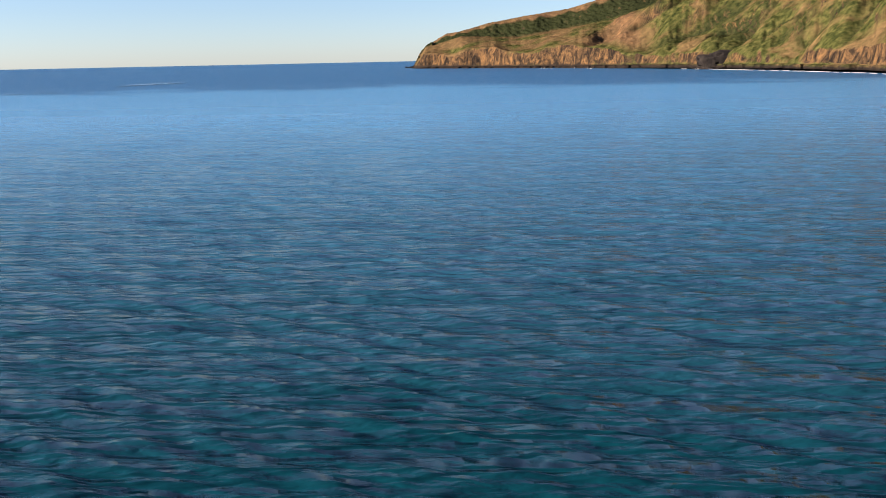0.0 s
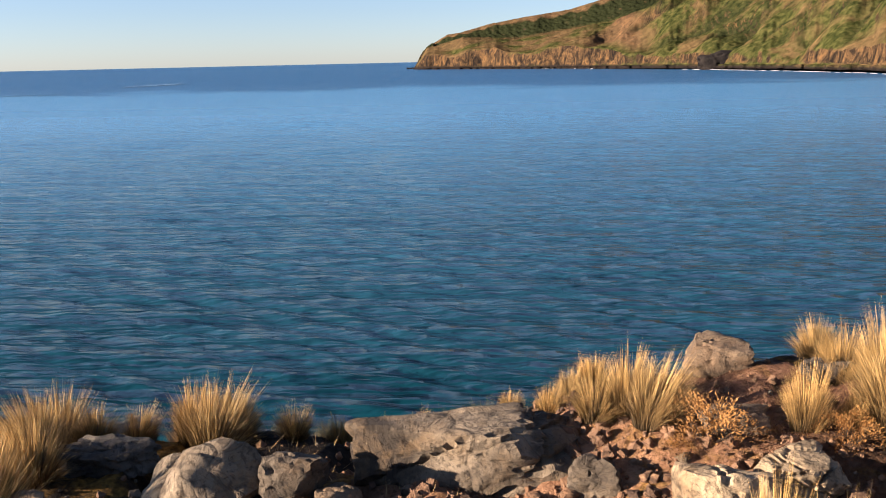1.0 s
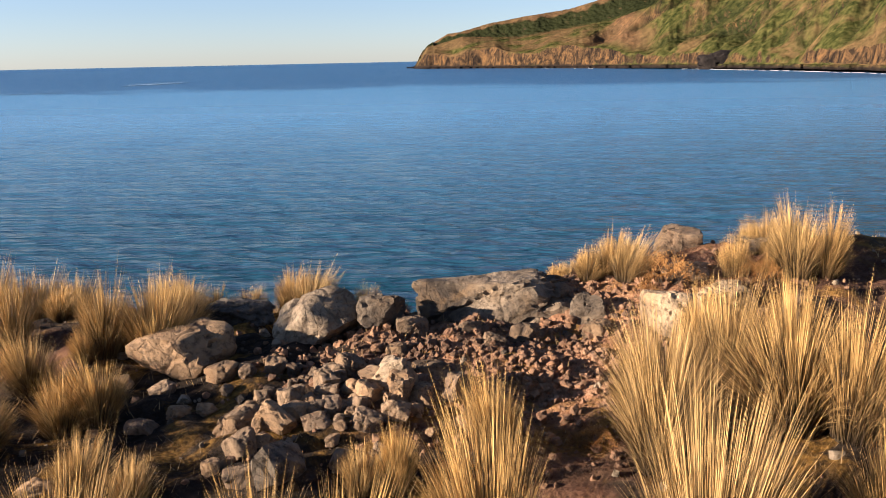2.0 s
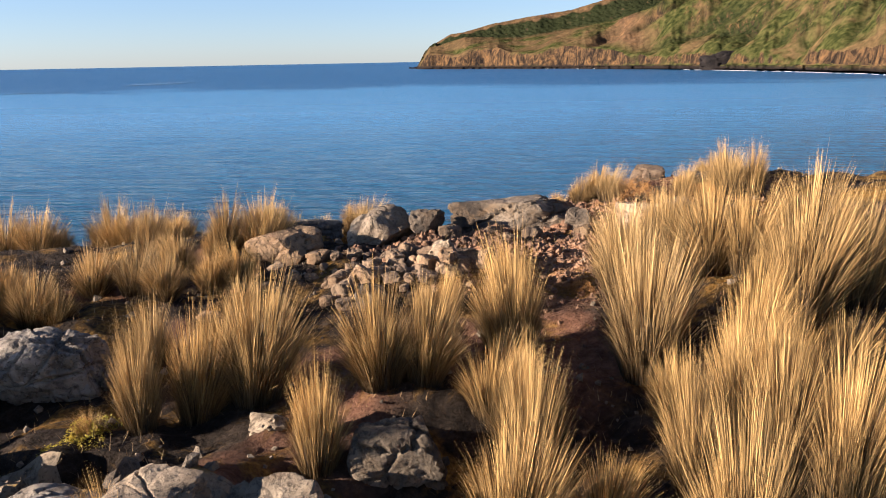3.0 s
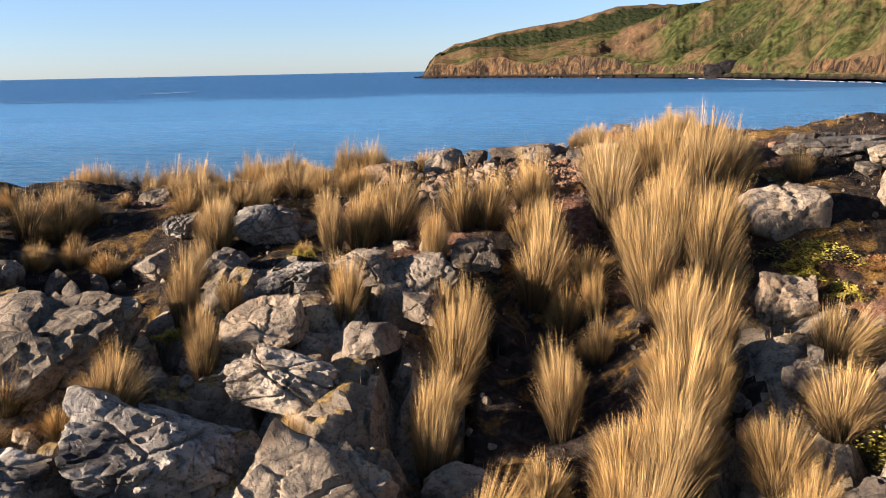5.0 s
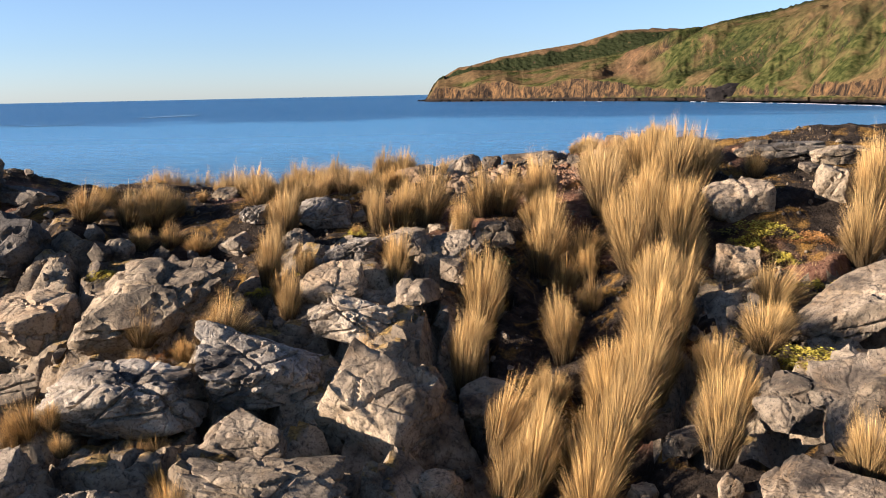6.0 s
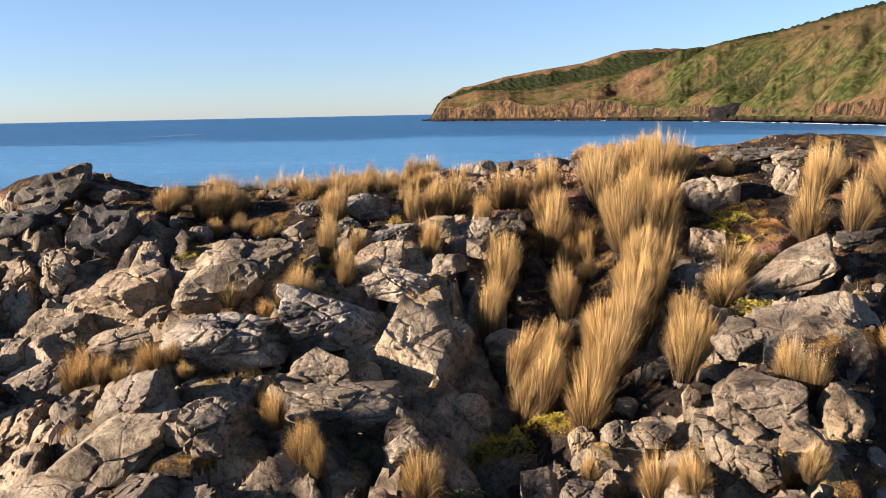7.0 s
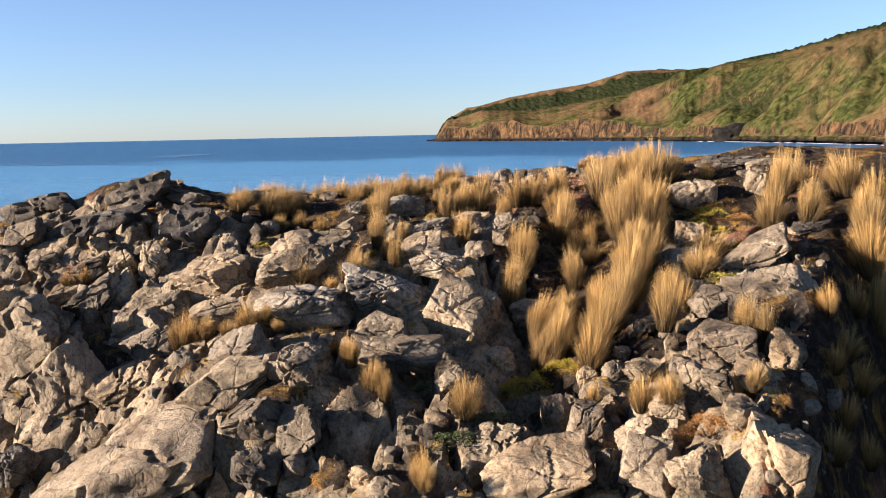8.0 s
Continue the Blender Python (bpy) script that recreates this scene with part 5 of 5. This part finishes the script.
tussock(2.11, 5.99, 19.97, 0.70, 0.56, -2, 6, 247, 181)
tussock(2.18, 5.75, 19.87, 0.69, 0.59, 11, 5, 314, 182)
tussock(2.47, 6.16, 20.06, 0.49, 0.45, 7, 4, 21, 183)
tussock(2.04, 4.56, 19.19, 0.77, 0.57, -3, 3, 88, 184)
tussock(1.85, 4.78, 19.40, 0.47, 0.43, 4, 2, 155, 185)
tussock(1.78, 3.24, 19.06, 0.61, 0.56, -2, 1, 222, 186)
tussock(1.61, 3.54, 19.20, 0.43, 0.40, -6, 0, 289, 187)
tussock(2.07, 3.87, 19.08, 0.39, 0.36, 13, -1, 356, 188)
tussock(1.79, 2.83, 18.73, 0.61, 0.50, -1, -2, 63, 189)
tussock(1.17, 2.92, 18.74, 0.36, 0.33, 0, 6, 130, 190)
tussock(-0.10, 4.62, 19.02, 0.91, 0.55, 6, 5, 197, 191)
tussock(-0.30, 4.59, 19.34, 0.53, 0.49, 2, 4, 264, 192)
tussock(-0.34, 3.22, 18.68, 0.85, 0.40, 11, 3, 331, 193)
tussock(-0.21, 3.60, 18.87, 0.43, 0.39, 7, 2, 38, 194)
tussock(0.87, 3.74, 18.86, 0.58, 0.37, -9, 1, 105, 195)
tussock(0.74, 4.10, 18.97, 0.42, 0.38, -2, 0, 172, 196)
tussock(2.99, 3.13, 19.16, 0.42, 0.39, 0, -1, 239, 197)
tussock(2.24, 2.64, 18.90, 0.42, 0.39, -4, -2, 306, 198)
tussock(2.13, 6.73, 20.22, 0.61, 0.43, 3, 6, 13, 199)
tussock(1.54, 6.07, 19.84, 0.50, 0.36, -7, 5, 80, 200)
tussock(4.61, 5.49, 20.06, 1.12, 0.57, 6, 4, 147, 201)
tussock(6.05, 4.61, 19.91, 1.00, 0.58, 2, 3, 214, 202)
tussock(5.66, 3.91, 19.33, 0.64, 0.59, -2, 2, 281, 203)
tussock(5.64, 3.22, 18.44, 0.86, 0.39, 5, 1, 348, 204)
tussock(0.11, 2.17, 18.17, 0.98, 0.53, 17, 0, 55, 205)
tussock(-1.81, 6.26, 19.76, 0.42, 0.18, -3, -1, 122, 206)
tussock(-3.38, 6.44, 19.86, 0.34, 0.30, 8, -2, 189, 207)
tussock(1.85, 3.40, 19.10, 0.70, 0.52, 0, 6, 256, 208)
tussock(1.47, 2.87, 18.81, 0.54, 0.50, -4, 5, 323, 209)
tussock(1.04, 2.07, 18.27, 0.70, 0.47, 5, 4, 30, 210)
tussock(0.89, 1.85, 18.19, 0.49, 0.46, -1, 3, 97, 211)
tussock(0.50, 2.29, 18.34, 0.53, 0.37, 20, 2, 164, 212)
tussock(0.31, 1.83, 18.03, 0.68, 0.31, 16, 1, 231, 213)
tussock(-0.16, 4.19, 19.11, 0.70, 0.50, 2, 0, 298, 214)
tussock(1.84, 4.55, 19.26, 0.71, 0.57, 5, -1, 5, 215)
tussock(2.35, 5.28, 19.55, 0.54, 0.49, 5, -2, 72, 216)
low_plant(3.22, 5.25, 19.58, 0.41, 0.20, 44, CUSHION, 388, "cushion_plant", "yellow-green mat of low coastal succulent", 0.8)
low_plant(3.49, 4.90, 19.53, 0.29, 0.16, 97, CUSHION, 389, "cushion_plant", "yellow-green mat of low coastal succulent", 0.8)
low_plant(3.06, 2.76, 18.91, 0.16, 0.12, 150, CUSHION, 390, "cushion_plant", "yellow-green mat of low coastal succulent", 0.8)
low_plant(3.09, 5.40, 19.69, 0.20, 0.13, 203, CUSHION, 391, "cushion_plant", "yellow-green mat of low coastal succulent", 0.8)
low_plant(0.18, 1.37, 17.62, 0.47, 0.26, 256, CUSHION, 392, "cushion_plant", "yellow-green mat of low coastal succulent", 0.8)
low_plant(-0.24, 1.34, 17.50, 0.39, 0.21, 309, CUSHION, 393, "cushion_plant", "yellow-green mat of low coastal succulent", 0.8)
low_plant(0.60, 1.30, 17.91, 0.25, 0.20, 2, CUSHION, 394, "cushion_plant", "yellow-green mat of low coastal succulent", 0.8)
low_plant(3.68, 4.26, 19.36, 0.40, 0.14, 55, CUSHION, 395, "cushion_plant", "yellow-green mat of low coastal succulent", 0.8)
low_plant(3.32, 5.52, 19.82, 0.49, 0.17, 108, CUSHION, 396, "cushion_plant", "yellow-green mat of low coastal succulent", 0.8)
low_plant(3.85, 5.13, 19.76, 0.31, 0.15, 161, BRUSH, 397, "dry_shrub", "rust-brown dry twiggy shrub beside rocks", 0.8)
low_plant(2.25, -1.35, 17.88, 0.42, 0.24, 214, BRUSH, 398, "dry_shrub", "rust-brown dry twiggy shrub beside rocks", 0.8)
low_plant(-6.16, 3.91, 18.61, 0.26, 0.16, 267, CUSHION, 399, "cushion_plant", "yellow-green mat of low coastal succulent", 0.8)
tussock(-5.44, 1.69, 18.21, 0.45, 0.28, 8, 2, 0, 220)
tussock(-5.09, 1.60, 18.31, 0.44, 0.27, 8, 2, 71, 221)
tussock(-8.55, 4.29, 18.72, 0.43, 0.27, 8, 2, 284, 224)
tussock(-1.07, -2.00, 17.36, 0.43, 0.27, 8, 2, 279, 229)
tussock(2.83, -1.02, 18.34, 0.46, 0.28, 8, 2, 274, 234)
tussock(-4.50, 0.97, 18.48, 0.35, 0.22, 8, 2, 198, 238)
tussock(-3.98, 1.32, 18.67, 0.34, 0.21, 8, 2, 269, 239)
low_plant(3.14, 2.37, 19.08, 0.40, 0.16, 320, CUSHION, 400, "cushion_plant", "yellow-green mat of low coastal succulent", 0.8)
low_plant(-5.11, 4.72, 19.37, 0.22, 0.13, 13, CUSHION, 401, "cushion_plant", "yellow-green mat of low coastal succulent", 0.8)
low_plant(-1.46, 0.44, 17.85, 0.24, 0.12, 66, GREENS, 402, "low_shrub", "small dark green shrub between rocks", 0.8)
low_plant(-1.96, 5.83, 19.73, 0.25, 0.13, 119, CUSHION, 403, "cushion_plant", "yellow-green mat of low coastal succulent", 0.8)
low_plant(-2.13, 4.51, 19.46, 0.24, 0.14, 172, GREENS, 404, "low_shrub", "small dark green shrub between rocks", 0.8)
low_plant(-2.87, 4.19, 19.29, 0.16, 0.10, 225, CUSHION, 405, "cushion_plant", "yellow-green mat of low coastal succulent", 0.8)
low_plant(-3.66, 3.15, 18.77, 0.23, 0.12, 278, BRUSH, 406, "dry_shrub", "rust-brown dry twiggy shrub beside rocks", 0.8)
low_plant(-2.67, 3.77, 18.94, 0.21, 0.10, 331, BRUSH, 407, "dry_shrub", "rust-brown dry twiggy shrub beside rocks", 0.8)
low_plant(-0.90, 3.25, 19.07, 0.17, 0.09, 24, BRUSH, 408, "dry_shrub", "rust-brown dry twiggy shrub beside rocks", 0.8)
low_plant(-2.03, 5.74, 19.73, 0.22, 0.10, 77, CUSHION, 409, "cushion_plant", "yellow-green mat of low coastal succulent", 0.8)
low_plant(-2.12, 4.85, 19.35, 0.18, 0.13, 130, GREENS, 410, "low_shrub", "small dark green shrub between rocks", 0.8)
low_plant(-2.35, 4.42, 19.47, 0.13, 0.10, 183, CUSHION, 411, "cushion_plant", "yellow-green mat of low coastal succulent", 0.8)
low_plant(0.08, 5.30, 19.46, 0.20, 0.11, 236, GREENS, 412, "low_shrub", "small dark green shrub between rocks", 0.8)
low_plant(-1.67, 5.64, 19.68, 0.16, 0.07, 289, BRUSH, 413, "dry_shrub", "rust-brown dry twiggy shrub beside rocks", 0.8)
low_plant(1.64, 9.38, 20.61, 0.24, 0.21, 342, BRUSH, 414, "dry_shrub", "rust-brown dry twiggy shrub beside rocks", 0.8)
low_plant(2.23, 9.29, 20.65, 0.18, 0.15, 35, BRUSH, 415, "dry_shrub", "rust-brown dry twiggy shrub beside rocks", 0.8)
low_plant(1.48, 9.33, 20.56, 0.09, 0.09, 88, BRUSH, 416, "dry_shrub", "rust-brown dry twiggy shrub beside rocks", 0.8)
low_plant(1.06, 7.71, 20.18, 0.14, 0.11, 141, BRUSH, 417, "dry_shrub", "rust-brown dry twiggy shrub beside rocks", 0.8)
low_plant(-0.82, -0.93, 17.55, 0.32, 0.17, 194, GREENS, 418, "low_shrub", "small dark green shrub between rocks", 0.8)
low_plant(-0.40, -0.09, 17.53, 0.37, 0.18, 247, GREENS, 419, "low_shrub", "small dark green shrub between rocks", 0.8)


# a ragged fringe of tussocks along the seaward edge
fringe = random.Random(31)
for n in range(34):
    x = -7.0 + 0.25 * n + fringe.uniform(-0.1, 0.1)
    y = 10.62 + fringe.uniform(-0.10, 0.16)
    if n % 7 == 3 or -2.1 < x < -1.62 or -0.85 < x < 0.95:
        continue
    foot = on_ground(x, y, -0.03)
    h = max(0.24, (20.40 if x < -0.9 else 20.28) + fringe.uniform(-0.28, 0.04) - foot) * 1.12
    tussock(x, y, foot, h, h * fringe.uniform(0.75, 1.0), 8, 0, fringe.uniform(0, 360), n, "dry tussock grass along the seaward edge of the crest")

# short olive-brown grass on the ledge below the crest, over the sea
for n in range(110):
    x, y = -5.2 + 0.055 * n + fringe.uniform(-0.1, 0.1), (11.9, 12.6, 13.1)[n % 3] + fringe.uniform(-0.3, 0.3)
    foot = on_ground(x, y, -0.05)
    h = fringe.uniform(0.28, 0.5)
    tussock(x, y, foot, h, h * fringe.uniform(1.0, 1.4), 6, 0, fringe.uniform(0, 360), n, "short olive-brown grass on the ledge over the sea", SEDGE)

# scattered tussocks on the flat past the gully
for n in range(26):
    x, y = fringe.uniform(5.2, 11.0), fringe.uniform(4.2, 10.0)
    h = fringe.uniform(0.35, 0.6)
    tussock(x, y, on_ground(x, y, -0.03), h, h * fringe.uniform(0.8, 1.1), 4, 0, fringe.uniform(0, 360), n, forms=SPARSE)

# ---- loose stones, gravel and litter ----
def free_of(x, y, taken, gap):
    return all((x - a) ** 2 + (y - b) ** 2 > (r * gap) ** 2 for a, b, r in taken)


TAKEN = [(o.location.x, o.location.y, 0.5 * (o.scale.x + o.scale.y)) for o in scene.objects if o.name.startswith("rock") and o.type == "MESH"]
PLANTED = [(o.location.x, o.location.y, 0.22) for o in scene.objects if o.name.startswith("tussock")]
PLANTED += [(o.location.x, o.location.y, o.scale.x * 0.7) for o in scene.objects if o.name.startswith(("cushion", "low_shrub", "dry_shrub"))]
dice = random.Random(12)


for big, tries, gap in ((0.60, 240, 1.0), (0.34, 260, 0.92)):
    for n in range(tries):
        x, y = dice.uniform(-15.5, 4.9), dice.uniform(-9.5, 9.0)
        size = big * dice.uniform(0.75, 1.35)
        if y > 6.6:
            continue
        if dice.random() > stony(x, y) * smooth(-9.5, -5.0, y) * smooth(-15.5, -11.5, x) or not all((x - a) ** 2 + (y - b) ** 2 > ((r + size / 2) * gap) ** 2 for a, b, r in TAKEN):
            continue
        if not all((x - a) ** 2 + (y - b) ** 2 > (r + size * 0.3) ** 2 for a, b, r in PLANTED):
            continue
        TAKEN.append((x, y, size / 2))
        h = size * dice.uniform(0.6, 1.0)
        rock(x, y, on_ground(x, y, h * 0.05), size, size * dice.uniform(0.65, 1.0), h, dice.uniform(0, 360), dice.uniform(-32, 20), SHARDS, dice.randrange(24),
             "broken angular grey-tan rock wedged on the slope")


def rubble(count, seed):
    """Broken pieces that fill the joints between the larger rocks."""
    rng = np.random.default_rng(seed)
    forms = []
    for k in range(10):
        me = rock_form(501 + k, 2, 10, 26, 0.12, 0.0, 0)
        forms.append(np.array([p.co[:] for p in me.vertices]))
        bpy.data.meshes.remove(me)
    tri = np.array(SPHERES[2][1])
    verts, faces, base = [], [], 0
    xs, ys = rng.uniform(-16.0, 4.9, count), rng.uniform(-10.0, 9.0, count)
    zs, keep = ground_height(xs, ys), rng.random(count) < stony(xs, ys) * smooth(-10.0, -5.0, ys) * smooth(-16.0, -11.5, xs)
    for x, y, z in zip(xs[keep], ys[keep], zs[keep]):
        if not all((x - a) ** 2 + (y - b) ** 2 > (r * 0.9) ** 2 for a, b, r in PLANTED):
            continue
        size = 0.05 + 0.15 * rng.random() ** 2
        turn = np.array(Euler(rng.uniform(0, 6.28, 3)).to_matrix())
        verts.append((forms[rng.integers(10)] * (size, size * rng.uniform(0.6, 1), size * rng.uniform(0.5, 0.9))) @ turn + (x, y, z + size * 0.2))
        faces.append(tri + base)
        base += len(forms[0])
    me = set_mesh("rubble", np.concatenate(verts), np.concatenate(faces), MAT_ROCK)
    me.set_sharp_from_angle(angle=radians(30))
    return me


tagged(new("rubble", rubble(1700, 8)), "broken grey-tan rock pieces filling the gaps", "rubble", kind="stuff")
for n in range(130):
    heap = n < 75
    x, y = (dice.gauss(-0.3, 0.42), dice.gauss(8.0, 0.27)) if heap else (dice.gauss(0.7, 1.0), dice.gauss(8.7, 0.5))
    size = dice.uniform(0.07, 0.21) if heap else dice.uniform(0.04, 0.12)
    if not free_of(x, y, TAKEN, 0.55 if heap else 0.8):
        continue
    TAKEN.append((x, y, size / 2))
    h = size * dice.uniform(0.6, 0.9)
    rock(x, y, on_ground(x, y, h * 0.25), size, size * dice.uniform(0.7, 1.0), h, dice.uniform(0, 360), dice.uniform(-20, 20), EARTHY if heap else PEBBLES, dice.randrange(16),
         "rounded tan cobble in a loose heap" if heap else "small loose stone on crumbly red-brown earth", "cobble" if heap else "stone", "cobbles in a heap" if heap else "loose stones")


def gravel(count, seed, clods=False):
    """Grit and rubble strewn over the earth, too small to count."""
    rng = np.random.default_rng(seed)
    verts, faces, base = [], [], 0
    octa = np.array([(1, 0, 0), (-1, 0, 0), (0, 1, 0), (0, -1, 0), (0, 0, 1), (0, 0, -1), (.6, .6, .5), (-.6, .6, .5), (.6, -.6, .5), (-.6, -.6, .5)], float)
    of = np.array([(0, 6, 8), (0, 2, 6), (2, 7, 6), (2, 1, 7), (1, 9, 7), (1, 3, 9), (3, 8, 9), (3, 0, 8), (6, 7, 4), (7, 9, 4), (9, 8, 4), (8, 6, 4), (0, 5, 2), (2, 5, 1), (1, 5, 3), (3, 5, 0)])
    xs, ys = rng.uniform(-9.5, 5.0, count), rng.uniform(-2.8, 10.2, count)
    if clods:
        xs, ys = rng.normal(0.75, 0.85, count), np.minimum(rng.normal(8.75, 0.6, count), 10.5)
    zs = ground_height(xs, ys)
    for x, y, z in zip(xs, ys, zs):
        s = (0.008 + 0.030 * rng.random() ** 2.5) if clods else (0.012 + 0.035 * rng.random() ** 3)
        turn = np.array(Euler(rng.uniform(0, 6.28, 3)).to_matrix())
        verts.append((octa * rng.uniform(0.7, 1.3, (10, 1)) * s) @ turn + (x, y, z + s * 0.2))
        faces.append(of + base)
        base += 10
    return set_mesh("gravel", np.concatenate(verts), np.concatenate(faces), MAT_EARTH_STONE if clods else MAT_ROCK, flat=True)


tagged(new("gravel", gravel(2600, 3)), "grey and brown grit strewn over dry earth", "gravel", kind="stuff")

tagged(new("earth_clods", gravel(3600, 6, True)), "crumbly red-brown clods of dry crest earth", "earth", kind="stuff")


def litter(count, seed):
    """Short dead grass lying about and sprouting from the earth."""
    rng = np.random.default_rng(seed)
    xs, ys = rng.uniform(-9.5, 5.0, count), rng.uniform(-2.5, 10.6, count)
    keep = fbm(xs * 1.1, ys * 1.1, 0 * xs + 8, 2) > 0.05
    xs, ys = xs[keep], ys[keep]
    zs = ground_height(xs, ys)
    a, tall = rng.uniform(0, 6.28, len(xs)), rng.uniform(0.02, 0.08, len(xs))
    out = tall * rng.uniform(0.2, 1.6, len(xs))
    dx, dy, w = np.cos(a), np.sin(a), 0.0026
    low = np.stack([xs - dy * w, ys + dx * w, zs - 0.01], 1)
    low2 = np.stack([xs + dy * w, ys - dx * w, zs - 0.01], 1)
    tip = np.stack([xs + dx * out, ys + dy * out, zs + tall], 1)
    v = np.stack([low, low2, tip], 1).reshape(-1, 3)
    return set_mesh("dry_grass", v, np.arange(len(v)).reshape(-1, 3), MAT_LITTER)


MAT_LITTER = plain_material("dead_grass_litter", (0.16, 0.11, 0.05), (0.42, 0.29, 0.13), 9.0, 0.9)
tagged(new("dry_grass", litter(26000, 4)), "short dead grass scattered on the earth", "grass", kind="stuff")


# ---- a bleached branch wedged between the rocks, and a dark outcrop for the shaded cave under the far cliffs ----
def branch(points, thick):
    """A bent branch that tapers along its points."""
    bm = bmesh.new()
    rings = []
    for i, (p, r) in enumerate(zip(points, thick)):
        p = Vector(p)
        ahead = (Vector(points[min(i + 1, len(points) - 1)]) - Vector(points[max(i - 1, 0)])).normalized()
        side = ahead.cross(Vector((0.3, 0.2, 1))).normalized()
        up = side.cross(ahead)
        rings.append([bm.verts.new(p + (side * math.cos(a) + up * math.sin(a)) * r * (1 + 0.18 * math.sin(3 * a + i))) for a in (k * math.pi / 4 for k in range(8))])
    for a, b in zip(rings, rings[1:]):
        for k in range(8):
            bm.faces.new((a[k], a[(k + 1) % 8], b[(k + 1) % 8], b[k]))
    bm.faces.new(rings[0][::-1])
    bm.faces.new(rings[-1])
    me = bpy.data.meshes.new("driftwood")
    bm.to_mesh(me)
    bm.free()
    me.polygons.foreach_set("use_smooth", [True] * len(me.polygons))
    me.materials.append(MAT_WOOD)
    return me


driftwood = new("driftwood", branch(((-3.49, -0.32, 17.36), (-3.4, -0.21, 17.58), (-3.31, -0.05, 17.72), (-3.22, 0.14, 17.85), (-3.17, 0.31, 17.92)), (0.03, 0.055, 0.06, 0.05, 0.02)))
tagged(driftwood, "bleached bare driftwood branch wedged between rocks", "driftwood")
# The cave's shade is put into this outcrop's near-black colour.
BLACK = rock_form(301, 4, 14, 30, 0.12, 0.0, 3)
BLACK.materials[0] = MAT_CAVE_SHADE
rock(230.5, 1182.3, 7.0, 62.0, 24.0, 32.0, -8, 4, [BLACK], 0, "near-black outcrop standing for a shaded cave at the foot of far cliffs", "sea_rock", "far rocks")
